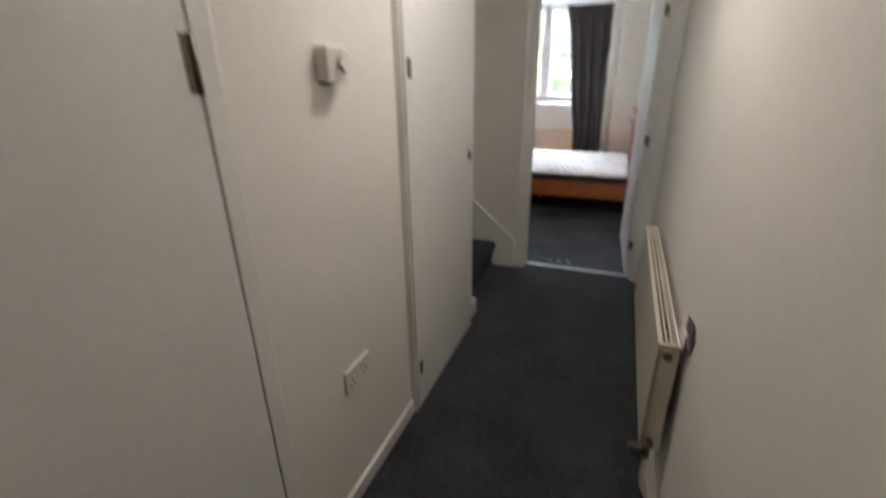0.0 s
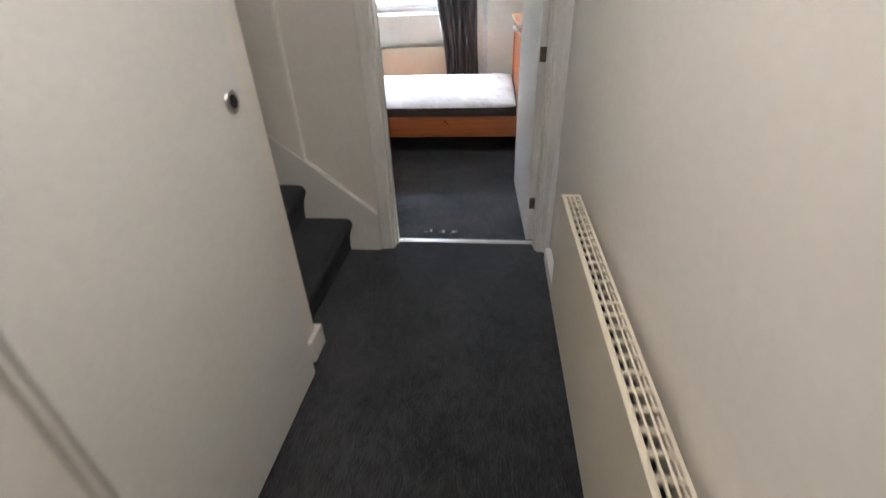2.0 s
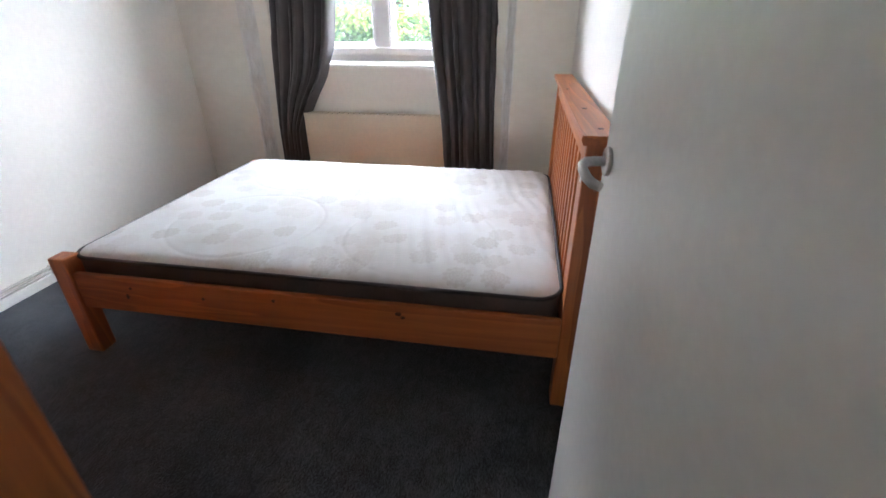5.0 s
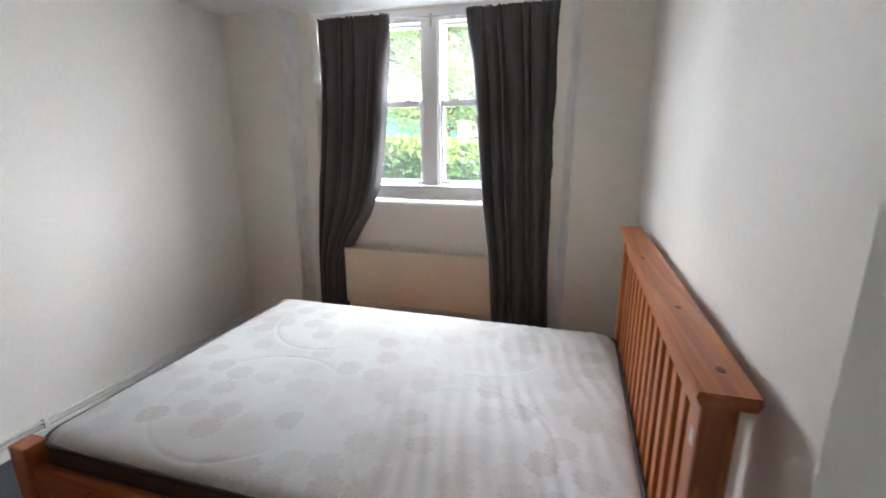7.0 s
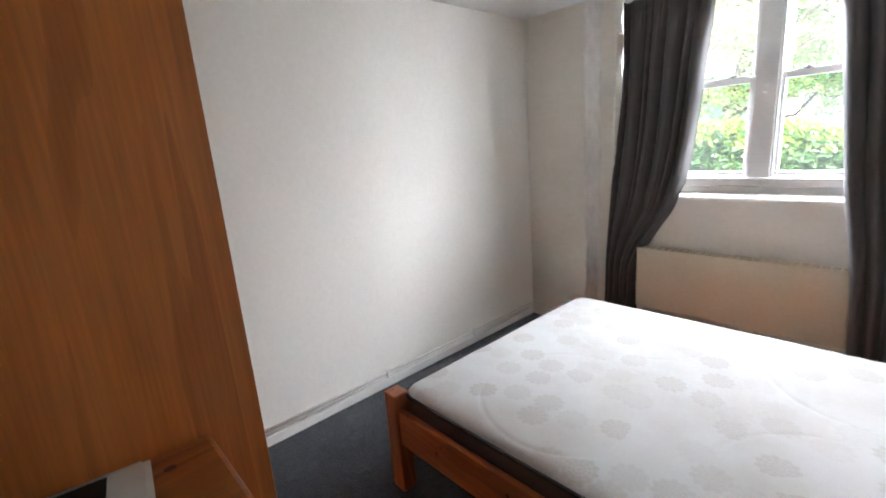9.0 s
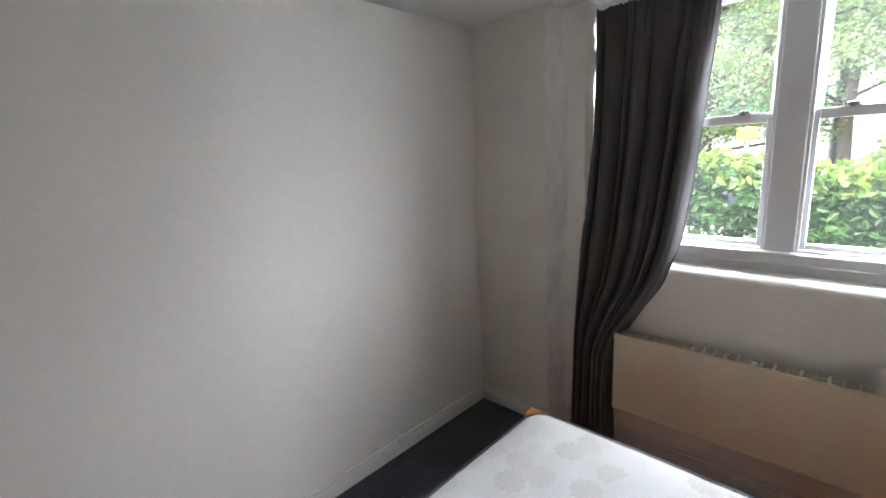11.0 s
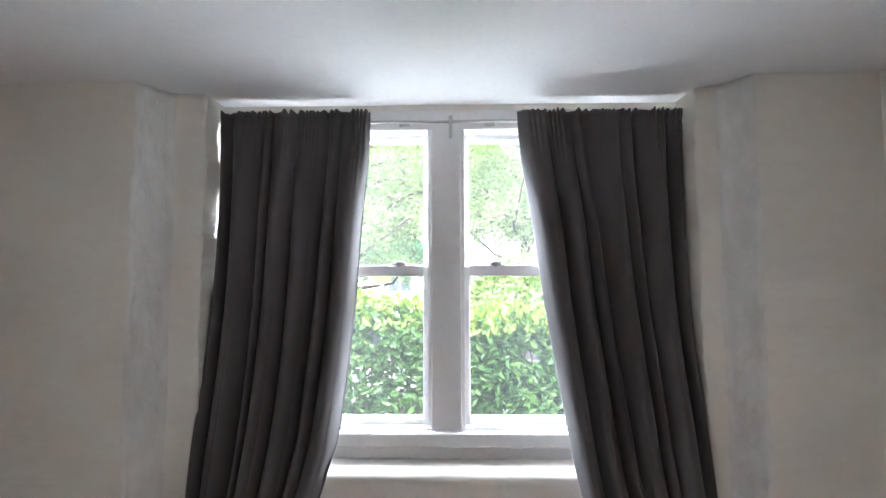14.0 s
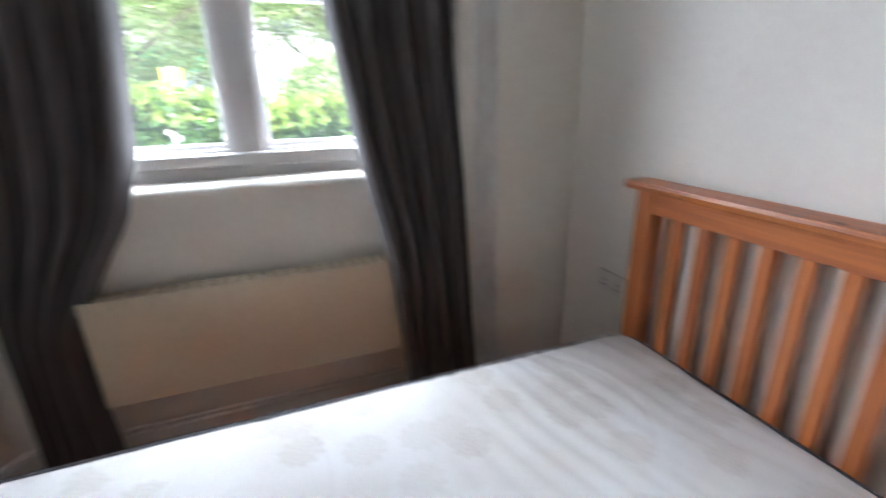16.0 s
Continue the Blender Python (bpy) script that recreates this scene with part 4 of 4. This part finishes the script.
def mattress():
    x0, x1, y0, y1, zt = -1.962, -0.058, 1.275, 2.655, 0.464
    m = thing("mattress", -1.0, 2.0, 0.28, "used off-white damask mattress with brown borders, slightly stained", "mattress")
    circles = [(-1.40, 1.65, 0.33), (-0.61, 1.63, 0.32), (-0.63, 2.36, 0.31), (-1.44, 2.37, 0.31)]
    nx, ny = 260, 200
    bm = bm_new()
    grid = []
    rc = 0.09
    for i in range(nx + 1):
        row = []
        for j in range(ny + 1):
            x, y = x0 + (x1 - x0) * i / nx, y0 + (y1 - y0) * j / ny
            ex, ey = min(x - x0, x1 - x), min(y - y0, y1 - y)
            # rounded plan corners
            cx_, cy_ = max(0, rc - ex), max(0, rc - ey)
            over = math.hypot(cx_, cy_) - rc
            if over > 0:
                k = rc / (over + rc)
                sx, sy = (1 if x < (x0 + x1) / 2 else -1), (1 if y < (y0 + y1) / 2 else -1)
                x, y = x + sx * (cx_ - cx_ * k), y + sy * (cy_ - cy_ * k)
                ex, ey = min(x - x0, x1 - x), min(y - y0, y1 - y)
            d = rc - math.hypot(max(0, rc - ex), max(0, rc - ey)) if min(ex, ey) < rc else min(ex, ey)
            d = max(0, d)
            z = zt - 0.034 * math.exp(-d / 0.028)
            for a, b2, r in circles:
                q = abs(math.hypot(x - a, y - b2) - r)
                z -= 0.0026 * math.exp(-(q / 0.0065) ** 2)
            z += 0.004 * noise.noise(Vector((x * 3, y * 3, 0)))
            w = max(0, min(1, (x + 1.15) * 2.2))
            z += w * 0.0032 * math.sin((x + 0.25 * y) * 95 + 3 * noise.noise(Vector((x * 4, y * 3, 2)))) * (0.4 + noise.noise(Vector((x * 5, y * 4, 7))))
            row.append(bm.verts.new((x, y, z)))
        grid.append(row)
    for a, b2 in zip(grid, grid[1:]):
        for j in range(ny):
            bm.faces.new((a[j], b2[j], b2[j + 1], a[j + 1])).smooth = True
    part("top_panel", bm, MATT_TOP, m)
    ring = []
    n = 10
    for (cx_, cy_), a0 in (((x1 - rc, y1 - rc), 0), ((x0 + rc, y1 - rc), 90), ((x0 + rc, y0 + rc), 180), ((x1 - rc, y0 + rc), 270)):
        for k in range(n + 1):
            a = radians(a0 + 90 * k / n)
            ring.append((cx_ + rc * math.cos(a), cy_ + rc * math.sin(a)))
    sb = prism(bm_new(), [(x * 0.9995 - 0.0005, y) for x, y in ring], "z", 0.281, 0.4315)
    part("border", sb, MATT_SIDE, m, "dark brown side border")
    for z, r in ((0.4335, 0.0078), (0.2885, 0.0065)):
        loop = [(x, y, z) for x, y in ring] + [(*ring[0], z)]
        part("piping", tube(bm_new(), loop, r, 8), PIPING, m, "dark edge piping")
    return m


mattress()

# ---- wardrobe and chest by the door wall ----
W = -1.39
wd = thing("wardrobe", -1.85, 0.32, 0, "orange wood-veneer wardrobe against the door wall", "wardrobe")
part("side_panel", boxes((W - 0.02, W, 0.05, 0.581, 0.0, 1.80), bevel=0.002), VENEER, wd)
part("side_panel", boxes((W - 0.90, W - 0.88, 0.05, 0.557, 0.0, 1.80), bevel=0.002), VENEER, wd)
part("back_panel", boxes((W - 0.88, W - 0.02, 0.05, 0.058, 0.06, 1.80)), VENEER, wd)
part("plinth", boxes((W - 0.88, W - 0.02, 0.50, 0.52, 0.0, 0.06)), VENEER, wd)
part("top_panel", boxes((W - 0.93, W + 0.012, 0.045, 0.592, 1.80, 1.83), bevel=0.006), VENEER, wd)
for a, b2 in ((W - 0.899, W - 0.452), (W - 0.448, W - 0.022)):
    d = part("door", boxes((a, b2, 0.560, 0.579, 0.065, 1.66), bevel=0.003), VENEER, wd)
    hx = b2 - 0.04 if a < W - 0.6 else a + 0.04
    part("handle", tube(bm_new(), [(hx, 0.579, 0.95), (hx, 0.602, 0.96), (hx, 0.602, 1.04), (hx, 0.579, 1.05)], 0.005, 8), STEEL, d)
part("header", boxes((W - 0.899, W - 0.022, 0.560, 0.572, 1.665, 1.80), bevel=0.002), VENEER, wd)

CHX1, CHY1, CHZ = -1.06, 0.492, 0.953
ch = thing("chest_of_drawers", -1.23, 0.26, 0, "orange pine chest of drawers beside the wardrobe", "chest of drawers")
part("top", boxes((W + 0.006, CHX1, 0.055, CHY1, CHZ - 0.022, CHZ), bevel=0.009), PINE_Y, ch)
part("side_panel", boxes((W + 0.012, W + 0.03, 0.06, CHY1 - 0.02, 0, CHZ - 0.022)), PINE_Z, ch)
part("side_panel", boxes((CHX1 - 0.03, CHX1 - 0.012, 0.06, CHY1 - 0.02, 0, CHZ - 0.022)), PINE_Z, ch)
part("back_panel", boxes((W + 0.03, CHX1 - 0.03, 0.06, 0.068, 0.05, CHZ - 0.022)), PINE_Z, ch)
for k in range(4):
    z0 = 0.07 + k * 0.213
    dr = part("drawer", boxes((W + 0.032, CHX1 - 0.032, CHY1 - 0.04, CHY1 - 0.018, z0, z0 + 0.207), bevel=0.004), PINE_X, ch)
    for kx in (-1.30, -1.15):
        kn = bm_new()
        bmesh.ops.create_uvsphere(kn, u_segments=14, v_segments=8, radius=0.016, matrix=Matrix.Translation((kx, CHY1 - 0.004, z0 + 0.105)))
        part("knob", kn, PINE_X, dr)
kt = disc(bm_new(), (0, 0, 0), "z", 1, 1, 12)
kt.transform(Matrix.Translation((-1.33, 0.42, CHZ)) @ Matrix.Diagonal((0.006, 0.009, 0.002, 1)))
part("knot", kt, KNOT, ch)

# papers on the chest
pp = thing("paper_stack", -1.22, 0.33, CHZ, "untidy stack of white printed papers on the chest", "papers")
rnd = random.Random(9)
for k in range(10):
    b2 = bm_new()
    bmesh.ops.create_grid(b2, x_segments=8, y_segments=8, size=1, matrix=Matrix.Diagonal((0.075, 0.10, 1, 1)))
    for q in b2.verts:
        q.co.z += 0.0012 * k * max(0, q.co.y / 0.10) ** 2 * (0.5 + q.co.x / 0.15) + 0.0006 * math.sin(30 * q.co.x + k)
    bmesh.ops.solidify(b2, geom=b2.faces[:], thickness=0.0008)
    j = 0.4 if k > 7 else 1.0
    b2.transform(pose(-1.300 + j * rnd.uniform(-0.009, 0.009), 0.285 + j * rnd.uniform(-0.011, 0.011), CHZ + 0.0018 + k * 0.0013, 0, 0, -7 + j * rnd.uniform(-6, 6)))
    part("sheet", b2, PAPER, pp)
b2 = boxes((-0.062, -0.012, -0.07, 0.055, 0, 0.0006))
b2.transform(pose(-1.300, 0.285, CHZ + 0.0168, 0, 0, -7))
part("printed_block", b2, INK, pp, "black printed panel")
bars = bm_new()
for k in range(4):
    box(bars, 0.004 + k * 0.012, 0.008 + k * 0.012, -0.07, 0.05 - 0.02 * (k % 2), 0, 0.0005)
bars.transform(pose(-1.300, 0.285, CHZ + 0.0168, 0, 0, -7))
part("print_lines", bars, INK, pp)

# ---- outside ----
structure("ground", boxes((-400, 400, 3.72, 800, -0.6, -0.02)), SOIL, "soil and grass in front of the window", "ground")
structure("garden_bed", boxes((-60, 60, 3.72, 7.6, -0.02, 0.0)), SOIL, "dark soil bed between window and hedge", "ground")
structure("pavement", boxes((-200, 200, 8.2, 10.2, -0.02, 0.06), bevel=0.01), PAVING, "grey paved footway beyond the hedge", "pavement")
structure("road", boxes((-200, 200, 10.2, 17.5, -0.02, -0.005)), ASPHALT, "grey asphalt street", "road")
structure("far_pavement", boxes((-200, 200, 17.5, 20.0, -0.02, 0.08), bevel=0.01), PAVING, "grey paved footway across the street", "pavement")


def leaves(bm, places, size, rnd, lean=0.6):
    """Small pointed leaves, folded along the midrib, each an island of its own."""
    for c in places:
        s = size * rnd.uniform(0.65, 1.25)
        d = Vector((rnd.gauss(0, 1), rnd.gauss(0, 1), rnd.gauss(0.25, lean))).normalized()
        u = d.cross(Vector((rnd.gauss(0, 1), rnd.gauss(0, 1), rnd.gauss(0, 1)))).normalized()
        w = d.cross(u)
        c = Vector(c)
        a = bm.verts.new(c - d * s * 0.5)
        t = bm.verts.new(c + d * s * 0.5 - w * s * 0.08)
        l1, l2 = (bm.verts.new(c + d * s * q + u * s * 0.21 + w * s * 0.06) for q in (-0.2, 0.18))
        r1, r2 = (bm.verts.new(c + d * s * q - u * s * 0.21 + w * s * 0.06) for q in (-0.2, 0.18))
        bm.faces.new((a, l1, l2, t))
        bm.faces.new((a, t, r2, r1))


def hedge():
    rnd = random.Random(11)
    h = thing("hedge", -1.3, 6.8, 0, "clipped green laurel hedge with yellow-green young tips", "hedge")
    low, tip = bm_new(), bm_new()
    spots, tips = [], []
    while len(spots) < 19000:
        x = rnd.uniform(-6.0, 3.5)
        y = 6.45 + abs(rnd.gauss(0, 0.22))
        top = 1.27 + 0.07 * math.sin(x * 1.9) + 0.06 * noise.noise(Vector((x * 2.2, 0, 0)))
        z = rnd.uniform(0.06, top)
        gap = noise.noise(Vector((x * 1.7, z * 2.0, 4)))
        thin = 0.55 if x < -1.6 and z < 0.65 else 0.0
        if rnd.random() < thin or gap < -0.42:
            continue
        y += 0.10 * noise.noise(Vector((x * 3, z * 3, 9)))
        (tips if z > top - 0.20 and rnd.random() < 0.75 else spots).append((x, y, z))
    for _ in range(1900):
        x = rnd.uniform(-6.0, 3.5)
        top = 1.27 + 0.07 * math.sin(x * 1.9) + 0.06 * noise.noise(Vector((x * 2.2, 0, 0)))
        tips.append((x, 6.45 + rnd.uniform(0, 0.5), top + abs(rnd.gauss(0, 0.05))))
    leaves(low, spots, 0.125, rnd)
    leaves(tip, tips, 0.115, rnd, 1.4)
    tagged(part("foliage", low, LAUREL, h), kind="stuff")
    tagged(part("young_foliage", tip, LAUREL_TIP, h, "yellow-green young leaves"), kind="stuff")
    stems = bm_new()
    for k in range(70):
        x, y = -5.9 + k * 0.134 + rnd.uniform(-0.05, 0.05), 6.75 + rnd.uniform(-0.12, 0.12)
        tube(stems, [(x, y, 0), (x + rnd.uniform(-0.08, 0.08), y, 0.5), (x + rnd.uniform(-0.15, 0.15), y, 1.15)], [0.014, 0.011, 0.006], 6)
    tagged(part("stems", stems, BARK, h), kind="stuff")


hedge()


def tree(x, y, height, spread, seed, count, label):
    rnd = random.Random(seed)
    t = thing("tree", x, y, 0, label, "tree")
    tr = bm_new()
    base = height * 0.28
    tube(tr, [(x, y, -0.05), (x + 0.03, y, base * 0.5), (x, y, base), (x + 0.1, y, height * 0.6), (x + 0.05, y, height * 0.9)], [0.2, 0.15, 0.13, 0.08, 0.02], 12)
    part("trunk", tr, BARK, t)
    lb = bm_new()
    tips = []
    for k in range(26):
        a, z0 = rnd.uniform(0, 6.28), rnd.uniform(base * 0.75, height * 0.8)
        r = spread * rnd.uniform(0.55, 1.0) * (1.0 if z0 < height * 0.5 else 0.75)
        p0 = Vector((x, y, z0))
        p1 = p0 + Vector((math.cos(a), math.sin(a), rnd.uniform(0.05, 0.55))) * r * 0.5
        p2 = p0 + Vector((math.cos(a + 0.2), math.sin(a + 0.2), rnd.uniform(0.05, 0.6))) * r
        tube(lb, [p0, p1, p2], [0.05, 0.03, 0.008], 6)
        for q in range(6):
            s = rnd.uniform(0.35, 1.0)
            c = p0.lerp(p2, s) + Vector((rnd.gauss(0, 0.4), rnd.gauss(0, 0.4), rnd.gauss(0, 0.35)))
            tube(lb, [p0.lerp(p2, s * 0.9), c], [0.014, 0.004], 5)
            tips.append(c)
    tagged(part("branches", lb, BARK, t), kind="stuff")
    lv = bm_new()
    spots = []
    for _ in range(count):
        c = rnd.choice(tips)
        spots.append((c.x + rnd.gauss(0, 0.26), c.y + rnd.gauss(0, 0.26), c.z + rnd.gauss(0, 0.17)))
    leaves(lv, spots, 0.092, rnd)
    tagged(part("crown", lv, LEAF, t), kind="stuff")


tree(-3.6, 11.8, 5.8, 3.0, 21, 30000, "light green street tree with an airy crown")
tree(0.5, 12.6, 5.8, 3.0, 34, 30000, "light green street tree with a spreading crown")
tree(-9.5, 14.0, 6.4, 3.2, 55, 9000, "pale green street tree beyond the hedge")
tree(-1.6, 16.2, 7.0, 3.6, 71, 24000, "tall light green tree across the street")


def shrub(x, y, r, h, seed, label):
    rnd = random.Random(seed)
    s = thing("shrub", x, y, 0, label, "shrub")
    lv, spots = bm_new(), []
    for _ in range(2600):
        a, b2 = rnd.uniform(0, 6.28), math.acos(rnd.uniform(-0.2, 1))
        q = r * (1 + 0.25 * noise.noise(Vector((math.cos(a) * 2, math.sin(a) * 2, b2 * 2 + seed)))) * rnd.uniform(0.75, 1)
        spots.append((x + q * math.sin(b2) * math.cos(a), y + q * math.sin(b2) * math.sin(a), h * 0.45 + h * 0.5 * math.cos(b2) * rnd.uniform(0.7, 1)))
    leaves(lv, spots, 0.14, rnd)
    tagged(part("foliage", lv, LEAF, s), kind="stuff")
    st_ = bm_new()
    for k in range(6):
        a = k * 1.05
        tube(st_, [(x, y, 0), (x + 0.5 * r * math.cos(a), y + 0.5 * r * math.sin(a), h * 0.6)], [0.03, 0.01], 6)
    part("stems", st_, BARK, s)


shrub(-0.2, 9.1, 0.95, 2.1, 3, "green rounded shrub behind the hedge")


def building(x0, x1, y, h, storeys, label, wallm, fascia):
    b = thing("building", (x0 + x1) / 2, y, 0, label, "building")
    part("wall", boxes((x0, x1, y, y + 8, 0, h)), wallm, b)
    rf = bm_new()
    prism(rf, [(y - 0.3, h), (y + 4, h + 2.6), (y + 8.3, h)], "x", x0 - 0.2, x1 + 0.2)
    part("roof", rf, ROOF, b)
    n = max(2, int((x1 - x0) / 2.6))
    for s in range(storeys):
        for k in range(n):
            cx_ = x0 + (x1 - x0) * (k + 0.5) / n
            z0 = 0.9 + s * 2.9
            w = part("window", boxes((cx_ - 0.55, cx_ + 0.55, y - 0.04, y + 0.02, z0, z0 + 1.35), bevel=0.01), FRAMEW, b)
            part("pane", boxes((cx_ - 0.47, cx_ - 0.03, y - 0.05, y - 0.043, z0 + 0.08, z0 + 1.27)), CAR_GLASS, w)
            part("pane", boxes((cx_ + 0.03, cx_ + 0.47, y - 0.05, y - 0.043, z0 + 0.08, z0 + 1.27)), CAR_GLASS, w)
    if fascia:
        part("signboard", boxes((x0 + 0.1, x1 - 0.1, y - 0.18, y - 0.055, 2.35, 3.15), bevel=0.01), GREEN, b, "plain green shop signboard")
        part("shutter", boxes((x0 + 0.3, x0 + (x1 - x0) * 0.55, y - 0.1, y - 0.055, 0.2, 2.2)), GREEN, b, "green painted shopfront")
        for k in range(3):
            part("sign_mark", disc(bm_new(), (x0 + 1.2 + k * 0.8, y - 0.185, 2.75), "y", 0.22, 0.01, 18), RED if k % 2 else PAPER, b)
    return b


building(-17.5, -10.2, 21, 6.2, 2, "pale two-storey house across the street", RENDER_W, False)
building(-10.0, -2.2, 21, 6.0, 2, "white two-storey shop with a green front across the street", RENDER_W, True)
building(-1.9, 7.5, 22, 6.2, 2, "white rendered house across the street", RENDER_W, False)
building(7.8, 16.0, 22, 6.2, 2, "pale brick house across the street", BRICK_W, False)


def car(x, y, paint, label):
    c = thing("car", x, y, 0, label, "car")
    body = bm_new()
    o = [(-2.0, 0.28), (-2.05, 0.62), (-1.9, 0.82), (-1.15, 0.92), (-0.6, 1.38), (0.9, 1.42), (1.65, 0.98), (2.0, 0.9), (2.08, 0.55), (2.0, 0.28)]
    prism(body, [(x + u, v) for u, v in o], "y", y, y + 1.7)
    bmesh.ops.bevel(body, geom=list(body.edges), offset=0.05, segments=2, affect="EDGES")
    part("body", body, paint, c)
    part("side_window", prism(bm_new(), [(x - 0.95, 0.95), (x - 0.52, 1.31), (x + 0.1, 1.33), (x + 0.1, 0.95)], "y", y - 0.004, y + 0.03), CAR_GLASS, c)
    part("side_window", prism(bm_new(), [(x + 0.16, 0.95), (x + 0.16, 1.33), (x + 0.85, 1.33), (x + 1.35, 0.97)], "y", y - 0.004, y + 0.03), CAR_GLASS, c)
    for wx in (-1.3, 1.3):
        w = part("wheel", disc(bm_new(), (x + wx, y + 0.08, 0.31), "y", 0.31, 0.2, 28, 0.03), TYRE, c)
        part("rim", disc(bm_new(), (x + wx, y - 0.022, 0.31), "y", 0.19, 0.02, 20), STEEL, w)
    part("headlight", boxes((x - 2.02, x - 1.9, y + 0.05, y + 0.3, 0.62, 0.75), bevel=0.02), PAPER, c)


car(-7.2, 14.8, CAR_W, "white parked car at the far kerb")
car(3.5, 14.8, GREYM, "grey parked car at the far kerb")

# sign post and street lamp
sp = thing("sign_post", -2.35, 8.6, 0.0, "grey post with a small yellow sign", "sign post")
part("post", tube(bm_new(), [(-2.30, 8.6, -0.1), (-2.30, 8.6, 1.72)], 0.03, 10), GREYM, sp)
part("sign", boxes((-2.42, -2.18, 8.55, 8.565, 1.52, 1.70), bevel=0.004), YELLOW, sp)
sl = thing("street_lamp", 0.35, 9.2, 0.06, "slim grey street lamp column", "street lamp")
part("column", tube(bm_new(), [(0.35, 9.2, 0), (0.35, 9.2, 2.5), (0.35, 9.2, 5.2), (0.35, 9.6, 5.5)], [0.06, 0.05, 0.04, 0.03], 12), GREYM, sl)
part("lantern", boxes((0.25, 0.45, 9.5, 9.95, 5.45, 5.57), bevel=0.03), GREYM, sl)

# low iron fence in front of the hedge foot
fn = thing("fence", -1.3, 6.3, 0, "low black iron railing behind the glass", "fence")
part("rail", boxes((-5.0, -1.7, 7.34, 7.36, 0.62, 0.65)), IRON, fn)
for k in range(30):
    x = -4.95 + k * 0.11
    part("bar", tube(bm_new(), [(x, 7.35, -0.05), (x, 7.35, 0.75)], 0.008, 6), IRON, fn)
